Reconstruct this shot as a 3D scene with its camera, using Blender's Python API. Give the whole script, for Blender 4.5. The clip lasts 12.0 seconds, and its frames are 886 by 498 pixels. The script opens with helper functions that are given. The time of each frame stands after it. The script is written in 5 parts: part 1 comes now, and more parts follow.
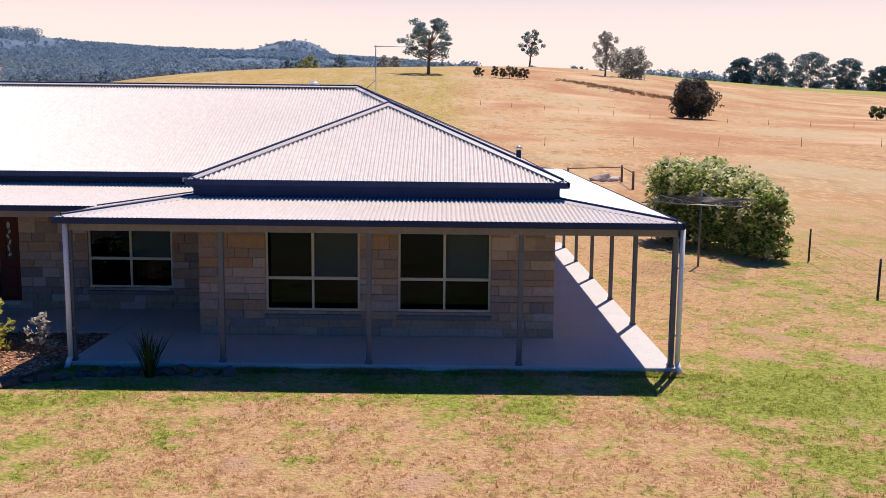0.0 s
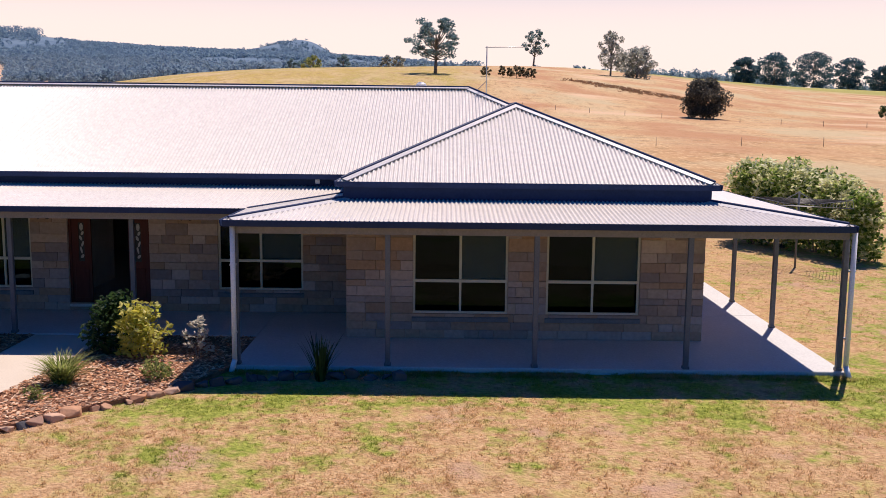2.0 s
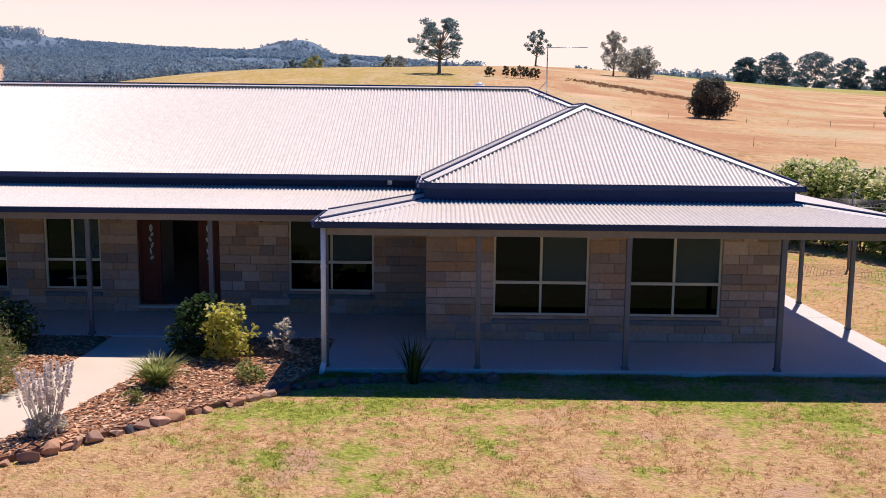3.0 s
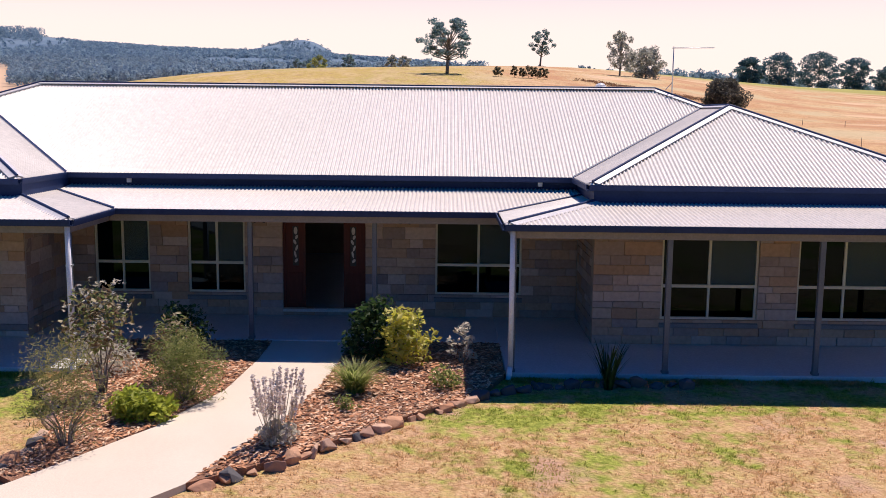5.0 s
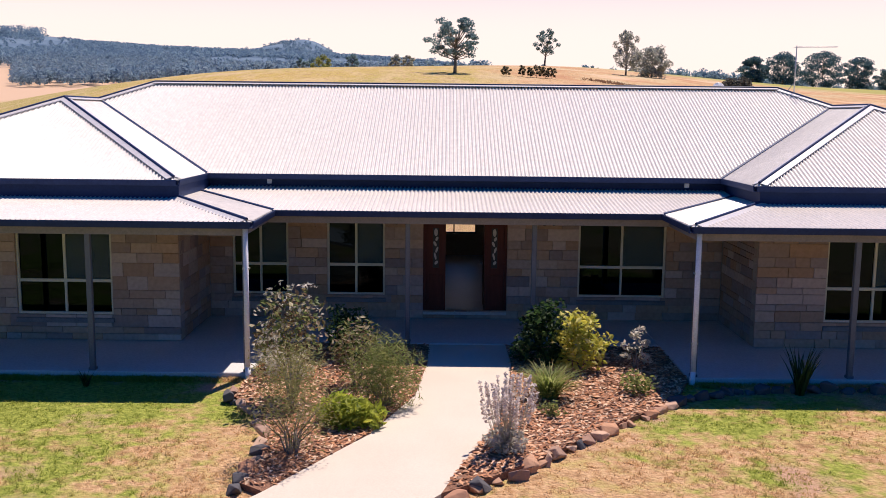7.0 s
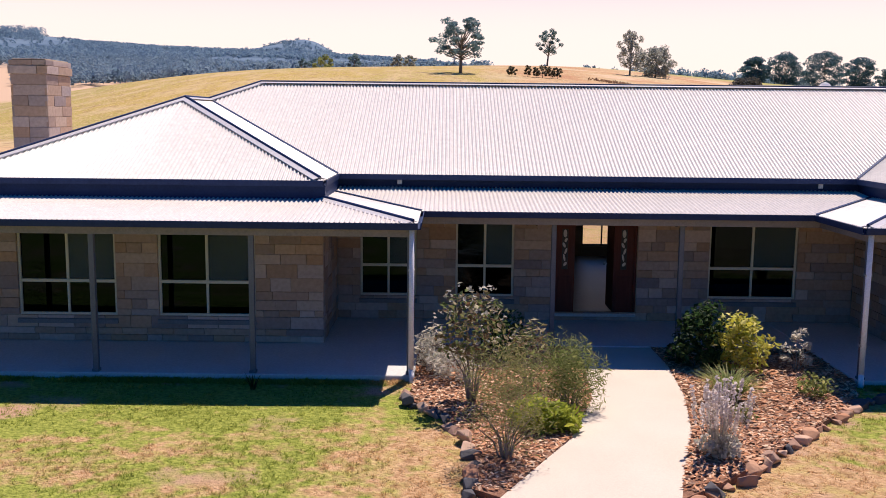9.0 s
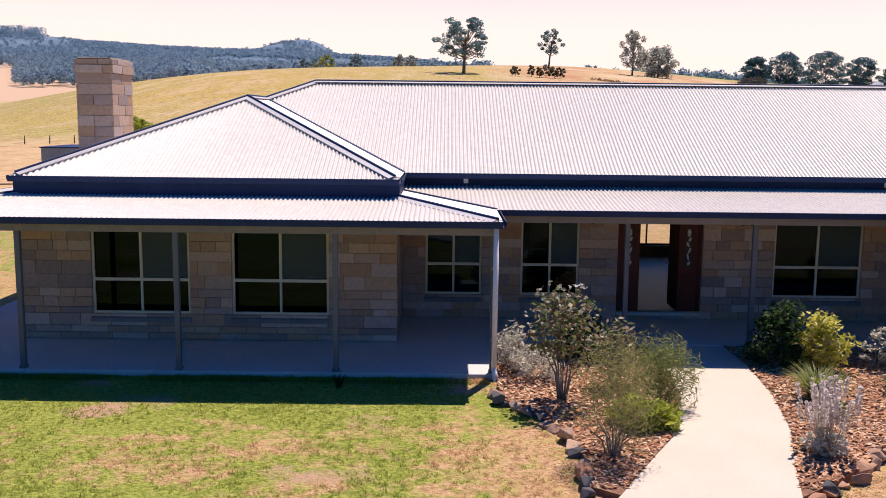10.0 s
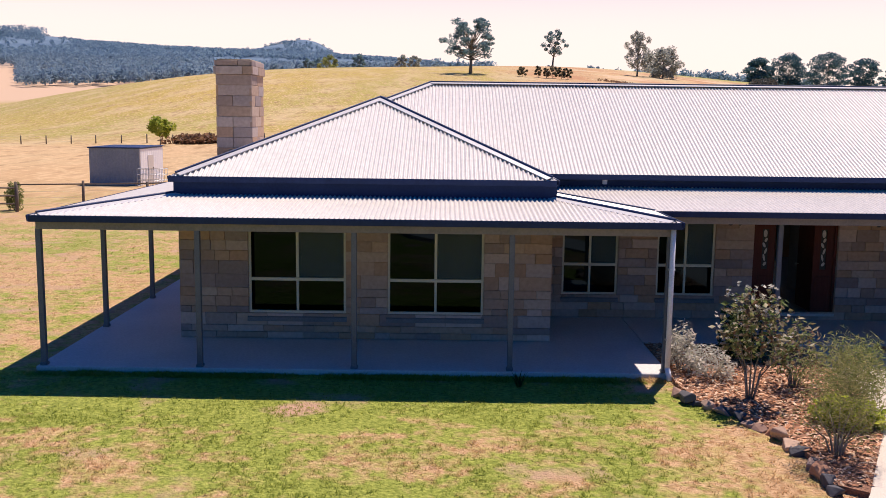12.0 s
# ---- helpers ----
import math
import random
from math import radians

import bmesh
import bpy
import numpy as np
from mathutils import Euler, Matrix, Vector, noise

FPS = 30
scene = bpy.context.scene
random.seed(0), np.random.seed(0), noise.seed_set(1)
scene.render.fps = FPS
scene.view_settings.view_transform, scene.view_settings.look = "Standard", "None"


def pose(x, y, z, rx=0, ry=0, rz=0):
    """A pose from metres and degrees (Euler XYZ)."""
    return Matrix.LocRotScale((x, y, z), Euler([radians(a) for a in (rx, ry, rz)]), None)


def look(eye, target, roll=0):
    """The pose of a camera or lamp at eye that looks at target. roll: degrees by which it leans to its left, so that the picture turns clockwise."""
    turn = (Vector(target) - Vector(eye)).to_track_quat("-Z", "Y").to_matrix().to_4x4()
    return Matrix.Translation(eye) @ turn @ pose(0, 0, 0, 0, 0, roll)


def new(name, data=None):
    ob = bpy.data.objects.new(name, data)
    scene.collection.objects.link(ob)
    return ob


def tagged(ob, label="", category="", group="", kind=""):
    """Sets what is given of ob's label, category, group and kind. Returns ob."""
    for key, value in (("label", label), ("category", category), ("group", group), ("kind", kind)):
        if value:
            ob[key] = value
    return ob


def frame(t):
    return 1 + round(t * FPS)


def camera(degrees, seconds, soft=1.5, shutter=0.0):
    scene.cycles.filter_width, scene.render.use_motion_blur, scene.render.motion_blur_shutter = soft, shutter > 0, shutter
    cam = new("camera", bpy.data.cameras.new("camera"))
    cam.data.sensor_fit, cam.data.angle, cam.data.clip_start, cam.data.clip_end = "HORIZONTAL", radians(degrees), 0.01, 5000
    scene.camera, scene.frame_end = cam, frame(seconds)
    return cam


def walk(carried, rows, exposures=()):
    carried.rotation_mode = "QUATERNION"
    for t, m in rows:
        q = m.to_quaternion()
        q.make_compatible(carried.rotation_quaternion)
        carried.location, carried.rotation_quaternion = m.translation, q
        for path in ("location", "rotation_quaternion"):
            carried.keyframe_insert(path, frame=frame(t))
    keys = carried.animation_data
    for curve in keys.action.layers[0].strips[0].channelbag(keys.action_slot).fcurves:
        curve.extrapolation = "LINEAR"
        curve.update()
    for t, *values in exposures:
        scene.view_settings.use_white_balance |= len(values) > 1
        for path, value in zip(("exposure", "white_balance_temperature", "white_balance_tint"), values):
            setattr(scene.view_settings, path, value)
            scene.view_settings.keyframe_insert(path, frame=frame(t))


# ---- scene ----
cam = camera(50.6, 12.0, soft=0.75)
PATH = [
    (0, (0.701, -0.684, 4.482), (0.696, 1.296, 4.204), 0.6),
    (0.5, (0.029, -0.647, 4.483), (0.024, 1.334, 4.205), 0.6),
    (1, (-0.727, -0.614, 4.488), (-0.731, 1.367, 4.21), 0.6),
    (1.5, (-1.454, -0.597, 4.491), (-1.458, 1.383, 4.213), 0.6),
    (2, (-2.24, -0.572, 4.496), (-2.245, 1.408, 4.217), 0.6),
    (2.5, (-3.0, -0.531, 4.495), (-3.005, 1.449, 4.216), 0.6),
    (3, (-3.826, -0.473, 4.493), (-3.831, 1.508, 4.214), 0.6),
    (5, (-7.064, -0.232, 4.488), (-7.07, 1.748, 4.209), 0.6),
    (5.5, (-7.839, -0.16, 4.479), (-7.845, 1.821, 4.2), 0.6),
    (6, (-8.643, -0.119, 4.483), (-8.649, 1.861, 4.203), 0.6),
    (6.5, (-9.363, -0.043, 4.478), (-9.369, 1.938, 4.198), 0.6),
    (7, (-10.133, 0.048, 4.468), (-10.14, 2.028, 4.188), 0.6),
    (7.5, (-10.848, 0.128, 4.457), (-10.854, 2.108, 4.177), 0.6),
    (9.5, (-13.625, 0.209, 4.424), (-13.63, 2.19, 4.144), 0.6),
    (10, (-14.318, 0.188, 4.406), (-14.323, 2.168, 4.126), 0.6),
    (10.5, (-14.98, 0.151, 4.408), (-14.985, 2.132, 4.128), 0.5),
    (11, (-15.738, 0.117, 4.404), (-15.742, 2.098, 4.124), 0.6),
    (11.5, (-16.464, 0.073, 4.404), (-16.467, 2.053, 4.124), 0.6),
    (12, (-17.276, 0.03, 4.395), (-17.28, 2.01, 4.116), 0.7),
]
walk(cam, [(t, look(eye, target, roll)) for t, eye, target, roll in PATH], exposures=((0.0, 0.2, 6000, 20), (6.0, 0.32, 6000, 20), (12.0, 0.34, 6000, 20)))

# ---- light ----
SUN = Vector((0.64, 1.32, 2.77)).normalized()
sun_el, sun_az = math.asin(SUN.z), math.atan2(SUN.x, SUN.y)
world = bpy.data.worlds.new("sky")
scene.world = world
world.use_nodes = True
wn, wl = world.node_tree.nodes, world.node_tree.links
bg = wn["Background"]
sky = wn.new("ShaderNodeTexSky")
sky.sky_type, sky.sun_disc = "NISHITA", False
sky.sun_elevation, sky.sun_rotation = sun_el, sun_az
sky.air_density, sky.dust_density, sky.ozone_density = 1.0, 0.6, 1.5
bg.inputs["Strength"].default_value = 0.08
tc = wn.new("ShaderNodeTexCoord")
sep = wn.new("ShaderNodeSeparateXYZ")
ramp = wn.new("ShaderNodeMapRange")
ramp.interpolation_type = "SMOOTHSTEP"
ramp.inputs["From Min"].default_value, ramp.inputs["From Max"].default_value = 0.08, 0.24
ramp.inputs["To Min"].default_value, ramp.inputs["To Max"].default_value = 0.92, 0.0
haze = wn.new("ShaderNodeMix")
haze.data_type = "RGBA"
haze.inputs["B"].default_value = (12.6, 10.0, 7.8, 1)
wl.new(tc.outputs["Generated"], sep.inputs[0])
wl.new(sep.outputs["Z"], ramp.inputs["Value"])
# the haze is thickest towards the sun and thins out on the far side of the sky
toward = wn.new("ShaderNodeVectorMath")
toward.operation = "DOT_PRODUCT"
toward.inputs[1].default_value = Vector((SUN.x, SUN.y, 0)).normalized()
glow = wn.new("ShaderNodeMapRange")
glow.interpolation_type = "SMOOTHSTEP"
glow.inputs["From Min"].default_value, glow.inputs["From Max"].default_value = -0.1, 0.6
times = wn.new("ShaderNodeMath")
times.operation = "MULTIPLY"
wl.new(tc.outputs["Generated"], toward.inputs[0])
wl.new(toward.outputs["Value"], glow.inputs["Value"])
wl.new(ramp.outputs["Result"], times.inputs[0])
wl.new(glow.outputs["Result"], times.inputs[1])
wl.new(times.outputs[0], haze.inputs["Factor"])
deep = wn.new("ShaderNodeHueSaturation")
deep.inputs["Saturation"].default_value = 2.0
deep.inputs["Value"].default_value = 0.8
wl.new(sky.outputs[0], deep.inputs["Color"])
clear = wn.new("ShaderNodeMix")
clear.data_type, clear.blend_type = "RGBA", "MULTIPLY"
clear.inputs["Factor"].default_value = 1.0
clear.inputs["B"].default_value = (0.55, 0.82, 1.12, 1)
wl.new(deep.outputs[0], clear.inputs["A"])
wl.new(clear.outputs["Result"], haze.inputs["A"])
wl.new(haze.outputs["Result"], bg.inputs["Color"])
sun_data = bpy.data.lights.new("sun", "SUN")
sun_data.energy, sun_data.angle, sun_data.color = 4.9, radians(0.55), (1.0, 0.87, 0.69)
sun = new("sun", sun_data)
sun.matrix_world = look(SUN * 60, (0, 0, 0))

# ---- materials ----
def shader(name, rough=0.7, metal=0.0, spec=0.4):
    m = bpy.data.materials.new(name)
    m.use_nodes = True
    b = m.node_tree.nodes["Principled BSDF"]
    b.inputs["Roughness"].default_value, b.inputs["Metallic"].default_value = rough, metal
    b.inputs["Specular IOR Level"].default_value = spec
    return m, m.node_tree.nodes, m.node_tree.links, b


def noise_of(n, l, scale, detail=4.0, stretch=None, object_space=True):
    tex = n.new("ShaderNodeTexNoise")
    tex.inputs["Scale"].default_value, tex.inputs["Detail"].default_value = scale, detail
    co = n.new("ShaderNodeNewGeometry") if not object_space else n.new("ShaderNodeTexCoord")
    out = co.outputs["Position"] if not object_space else co.outputs["Object"]
    if stretch:
        mp = n.new("ShaderNodeMapping")
        mp.inputs["Scale"].default_value = stretch
        l.new(out, mp.inputs[0])
        out = mp.outputs[0]
    l.new(out, tex.inputs["Vector"])
    return tex.outputs["Fac"]


def spread(n, l, value, lo, hi):
    r = n.new("ShaderNodeMapRange")
    r.inputs["From Min"].default_value, r.inputs["From Max"].default_value = lo, hi
    l.new(value, r.inputs["Value"])
    return r.outputs["Result"]


def mixed(n, l, fac, a, b):
    m = n.new("ShaderNodeMix")
    m.data_type = "RGBA"
    for value, socket in ((fac, m.inputs["Factor"]), (a, m.inputs["A"]), (b, m.inputs["B"])):
        if isinstance(value, tuple):
            socket.default_value = (*value, 1)
        elif isinstance(value, float):
            socket.default_value = value
        else:
            l.new(value, socket)
    return m.outputs["Result"]


def relief(n, l, b, value, strength, distance):
    k = n.new("ShaderNodeBump")
    k.inputs["Strength"].default_value, k.inputs["Distance"].default_value = strength, distance
    l.new(value, k.inputs["Height"])
    l.new(k.outputs[0], b.inputs["Normal"])


def worn(name, a, b_, scale=3.0, fine=40.0, rough=0.7, metal=0.0, bump=0.3, dist=0.004, spec=0.4, stretch=None, lo=0.35, hi=0.65):
    """A surface of two tones in broad patches with fine grain over them."""
    m, n, l, b = shader(name, rough, metal, spec)
    broad = spread(n, l, noise_of(n, l, scale, 5, stretch, False), lo, hi)
    grain = noise_of(n, l, fine, 3, stretch, False)
    base = mixed(n, l, broad, a, b_)
    dark = mixed(n, l, spread(n, l, grain, 0.3, 0.7), tuple(c * 0.82 for c in a), tuple(min(1, c * 1.12) for c in b_))
    l.new(mixed(n, l, 0.45, base, dark), b.inputs["Base Color"])
    relief(n, l, b, grain, bump, dist)
    return m


def by_piece(name, tones, rough=0.85, island=False, fine=25.0, bump=0.4, dist=0.006, spec=0.3, sub=0.0):
    """Tone by the piece (or by the island of a joined mesh), with grain."""
    m, n, l, b = shader(name, rough, 0, spec)
    src = n.new("ShaderNodeNewGeometry").outputs["Random Per Island"] if island else n.new("ShaderNodeObjectInfo").outputs["Random"]
    cr = n.new("ShaderNodeValToRGB")
    cr.color_ramp.interpolation = "LINEAR"
    while len(cr.color_ramp.elements) < len(tones):
        cr.color_ramp.elements.new(0.5)
    for i, (e, t) in enumerate(zip(cr.color_ramp.elements, tones)):
        e.position, e.color = i / max(1, len(tones) - 1), (*t, 1)
    l.new(src, cr.inputs[0])
    grain = noise_of(n, l, fine, 4, None, False)
    dim = n.new("ShaderNodeMix")
    dim.data_type, dim.blend_type = "RGBA", "MULTIPLY"
    dim.inputs["Factor"].default_value = 0.5
    l.new(cr.outputs[0], dim.inputs["A"])
    l.new(mixed(n, l, spread(n, l, grain, 0.3, 0.7), (0.65, 0.62, 0.6), (1.0, 1.0, 1.0)), dim.inputs["B"])
    l.new(dim.outputs["Result"], b.inputs["Base Color"])
    relief(n, l, b, grain, bump, dist)
    if sub:
        b.inputs["Subsurface Weight"].default_value = 0
        tr = n.new("ShaderNodeBsdfTranslucent")
        l.new(dim.outputs["Result"], tr.inputs["Color"])
        ms = n.new("ShaderNodeMixShader")
        ms.inputs[0].default_value = sub
        l.new(b.outputs[0], ms.inputs[1])
        l.new(tr.outputs[0], ms.inputs[2])
        l.new(ms.outputs[0], n["Material Output"].inputs["Surface"])
    return m


M_ROOF = worn("painted_steel_roof", (0.69, 0.635, 0.56), (0.74, 0.675, 0.60), 0.25, 8.0, 0.34, 0.0, 0.02, 0.001, 0.5)
M_CAP = worn("painted_steel_capping", (0.58, 0.545, 0.52), (0.64, 0.60, 0.57), 2.0, 20.0, 0.35, 0.0, 0.02, 0.001, 0.5)
M_DARK = worn("dark_blue_grey_steel", (0.012, 0.028, 0.09), (0.019, 0.04, 0.12), 2.0, 20.0, 0.55, 0.0, 0.03, 0.001, 0.2)
M_BEAM = worn("painted_timber_beam", (0.20, 0.18, 0.18), (0.26, 0.23, 0.22), 2.0, 30.0, 0.6)
M_POST = worn("grey_painted_post", (0.11, 0.12, 0.14), (0.15, 0.16, 0.18), 3.0, 40.0, 0.55)
M_PIPE = worn("pale_painted_downpipe", (0.84, 0.83, 0.84), (0.88, 0.87, 0.88), 4.0, 40.0, 0.4)
M_STONE = by_piece("sandstone_block", ((0.43, 0.27, 0.18), (0.52, 0.36, 0.26), (0.29, 0.225, 0.215), (0.57, 0.43, 0.34), (0.47, 0.295, 0.19), (0.35, 0.28, 0.265), (0.62, 0.49, 0.43), (0.44, 0.325, 0.275), (0.53, 0.335, 0.215)), 0.9, False, 14.0, 0.6, 0.012)
M_MORTAR = worn("mortar", (0.42, 0.32, 0.25), (0.49, 0.40, 0.31), 4, 60, 0.95)
M_CONCRETE = worn("verandah_concrete", (0.53, 0.52, 0.50), (0.61, 0.595, 0.565), 0.9, 30.0, 0.8, 0, 0.15, 0.002)
M_PATH = worn("path_concrete", (0.57, 0.485, 0.38), (0.65, 0.56, 0.45), 0.8, 70.0, 0.85, 0, 0.04, 0.002)
M_CREAM = worn("cream_window_frame", (0.62, 0.58, 0.46), (0.68, 0.63, 0.5), 5, 50, 0.4)
M_SILL = worn("sill_brick", (0.17, 0.165, 0.175), (0.23, 0.22, 0.22), 5, 40, 0.85)
M_DOOR = worn("red_brown_timber", (0.075, 0.016, 0.012), (0.115, 0.026, 0.018), 3, 40, 0.5, 0, 0.2, 0.002, 0.2, (6, 6, 0.6))
M_LEADLIGHT = worn("frosted_leadlight", (0.40, 0.37, 0.35), (0.52, 0.48, 0.45), 12, 60, 0.25)
M_BLACK = worn("black_plastic", (0.02, 0.02, 0.022), (0.03, 0.03, 0.032), 6, 60, 0.45)
M_PLASTER = worn("interior_plaster", (0.42, 0.42, 0.42), (0.47, 0.47, 0.46), 1.5, 30, 0.9)
M_BOARDS = worn("hall_floor", (0.24, 0.27, 0.33), (0.28, 0.31, 0.37), 1.5, 30, 0.4)
M_CEIL = worn("soffit_lining", (0.40, 0.36, 0.32), (0.46, 0.41, 0.36), 1.5, 30, 0.8)
M_BLIND = worn("roller_blind_cloth", (0.26, 0.23, 0.20), (0.31, 0.28, 0.25), 3, 90, 0.95)
M_GALV = worn("galvanised_steel", (0.45, 0.46, 0.47), (0.55, 0.56, 0.57), 5, 50, 0.4, 0.7)
M_SHED = worn("grey_shed_steel", (0.19, 0.23, 0.29), (0.24, 0.28, 0.34), 1.0, 12, 0.5)
M_TIMBER = worn("weathered_timber", (0.13, 0.10, 0.08), (0.2, 0.16, 0.13), 3, 40, 0.9, 0, 0.5, 0.004, 0.2, (5, 5, 0.6))
M_BARK = worn("bark", (0.14, 0.11, 0.09), (0.28, 0.24, 0.2), 3, 30, 0.95, 0, 0.6, 0.01)
M_ROCK = by_piece("edging_rock", ((0.42, 0.19, 0.10), (0.58, 0.33, 0.19), (0.32, 0.20, 0.15), (0.66, 0.45, 0.31), (0.48, 0.25, 0.15)), 0.95, False, 9.0, 0.8, 0.02)
M_PALEROCK = by_piece("pale_rubble", ((0.58, 0.46, 0.40), (0.68, 0.58, 0.52), (0.50, 0.38, 0.33)), 0.95, False, 9.0, 0.8, 0.02)
M_DARKROCK = by_piece("dark_and_shaded_edging_rock", ((0.07, 0.07, 0.08), (0.14, 0.13, 0.13)), 0.95, False, 9.0, 0.8, 0.02)
M_CHIP = by_piece("bark_chip", ((0.44, 0.19, 0.09), (0.66, 0.34, 0.18), (0.84, 0.60, 0.40), (0.15, 0.07, 0.045), (0.58, 0.27, 0.13)), 0.95, True, 30, 0.4, 0.004)
M_MULCH = worn("bark_mulch", (0.20, 0.095, 0.055), (0.36, 0.185, 0.105), 9, 50, 0.98, 0, 1.0, 0.03)


def glass(name, tint):
    m, n, l, b = shader(name, 0.02)
    n.remove(b)
    fr = n.new("ShaderNodeFresnel")
    fr.inputs["IOR"].default_value = 1.3
    tr, gl, ms = n.new("ShaderNodeBsdfTransparent"), n.new("ShaderNodeBsdfGlossy"), n.new("ShaderNodeMixShader")
    tr.inputs["Color"].default_value = (*tint, 1)
    gl.inputs["Roughness"].default_value = 0.015
    gl.inputs["Color"].default_value = (0.42, 0.66, 0.9, 1)
    l.new(fr.outputs[0], ms.inputs[0])
    l.new(tr.outputs[0], ms.inputs[1])
    l.new(gl.outputs[0], ms.inputs[2])
    l.new(ms.outputs[0], n["Material Output"].inputs["Surface"])
    return m


def screen():
    m, n, l, b = shader("flyscreen_mesh", 0.6)
    b.inputs["Base Color"].default_value = (0.10, 0.13, 0.125, 1)
    tr, ms = n.new("ShaderNodeBsdfTransparent"), n.new("ShaderNodeMixShader")
    ms.inputs[0].default_value = 0.45
    l.new(tr.outputs[0], ms.inputs[1])
    l.new(b.outputs[0], ms.inputs[2])
    l.new(ms.outputs[0], n["Material Output"].inputs["Surface"])
    return m


M_SCREEN = screen()
M_GLASS = glass("window_glass", (0.02, 0.045, 0.075))
M_CLEAR = glass("clear_glass", (0.93, 0.94, 0.93))


def leaf(name, tones, sub=0.55):
    return by_piece(name, tones, 0.6, True, 6.0, 0.1, 0.005, 0.3, sub)


# gum, grey and pine tones carry a painted share of aerial haze
L_GUM = leaf("haze_tinted_gum_leaves", ((0.11, 0.20, 0.235), (0.17, 0.275, 0.30), (0.25, 0.35, 0.33)))
L_GREY = leaf("haze_paled_grey_leaves", ((0.38, 0.41, 0.36), (0.54, 0.54, 0.47), (0.30, 0.34, 0.30)))
L_PINE = leaf("haze_tinted_pine_foliage", ((0.05, 0.125, 0.165), (0.08, 0.17, 0.21), (0.12, 0.21, 0.23)), 0.4)
L_DARK = leaf("dark_brown_foliage", ((0.07, 0.075, 0.065), (0.11, 0.11, 0.09), (0.20, 0.18, 0.14)), 0.4)
L_HEDGE = leaf("hedge_leaves", ((0.07, 0.14, 0.02), (0.20, 0.32, 0.05), (0.48, 0.55, 0.15), (0.80, 0.79, 0.46)))
L_TIPS = leaf("flowering_and_sunlit_tips", ((0.62, 0.66, 0.24), (0.80, 0.80, 0.46), (0.88, 0.86, 0.62)), 0.6)
# blue of the distance haze is painted into these leaf tones
L_WOOD = leaf("haze_tinted_far_foliage", ((0.19, 0.29, 0.38), (0.25, 0.36, 0.45), (0.31, 0.42, 0.48)), 0.5)
L_YELLOW = leaf("yellow_green_leaves", ((0.58, 0.54, 0.06), (0.76, 0.69, 0.13), (0.38, 0.42, 0.06), (0.86, 0.80, 0.32)))
L_DEEP = leaf("deep_green_leaves", ((0.025, 0.06, 0.02), (0.05, 0.10, 0.03), (0.08, 0.14, 0.04)))
L_OLIVE = leaf("olive_leaves", ((0.14, 0.185, 0.05), (0.27, 0.31, 0.09), (0.42, 0.42, 0.16)))
L_FERN = leaf("lime_fronds", ((0.36, 0.43, 0.04), (0.55, 0.58, 0.08), (0.20, 0.28, 0.04)))
L_WATTLE = leaf("feathery_olive_foliage", ((0.17, 0.21, 0.06), (0.32, 0.31, 0.11), (0.44, 0.38, 0.18)))
L_BUSH = leaf("dull_brown_green_foliage", ((0.15, 0.13, 0.08), (0.23, 0.19, 0.12), (0.12, 0.14, 0.08)))
L_SILVER = leaf("silver_leaves", ((0.60, 0.56, 0.46), (0.76, 0.71, 0.62), (0.44, 0.45, 0.35)))
L_LAVENDER = leaf("lavender_spikes", ((0.84, 0.75, 0.71), (0.92, 0.86, 0.82), (0.74, 0.65, 0.60)), 0.6)
L_SCRUB = leaf("dry_brown_scrub", ((0.26, 0.13, 0.07), (0.36, 0.20, 0.11), (0.18, 0.13, 0.07)))
L_TUSSOCK = leaf("tussock_blades", ((0.24, 0.30, 0.07), (0.36, 0.42, 0.11), (0.46, 0.46, 0.19)))
L_ROSE = leaf("bronze_green_leaves", ((0.12, 0.18, 0.06), (0.26, 0.30, 0.11), (0.20, 0.12, 0.07), (0.62, 0.58, 0.40)))


def green_patches(n, l):
    """Where the lawn stays green: patches, more of them on the watered sides of the house."""
    geo, sx = n.new("ShaderNodeNewGeometry"), n.new("ShaderNodeSeparateXYZ")
    l.new(geo.outputs["Position"], sx.inputs[0])
    total = noise_of(n, l, 0.22, 6, None, False)
    for value, weight in ((noise_of(n, l, 1.1, 7, None, False), 1.0), (noise_of(n, l, 4.2, 6, None, False), 0.85), (spread(n, l, sx.outputs["X"], -13.0, -15.0), 0.235), (spread(n, l, sx.outputs["X"], 3.0, 8.0), 0.19), (spread(n, l, sx.outputs["Y"], 12.6, 13.6), 0.20), (spread(n, l, sx.outputs["Y"], 15.0, 17.5), -0.33)):
        k = n.new("ShaderNodeMath")
        k.operation = "MULTIPLY_ADD"
        l.new(value, k.inputs[0])
        k.inputs[1].default_value = weight
        l.new(total, k.inputs[2])
        total = k.outputs[0]
    return spread(n, l, total, 1.45, 1.70)


def side_of(n, l, value, side, weight):
    """The value times another, times a weight."""
    k = n.new("ShaderNodeMath")
    k.operation = "MULTIPLY"
    l.new(value, k.inputs[0])
    l.new(side, k.inputs[1])
    w = n.new("ShaderNodeMath")
    w.operation = "MULTIPLY"
    l.new(k.outputs[0], w.inputs[0])
    w.inputs[1].default_value = weight
    return w.outputs[0]


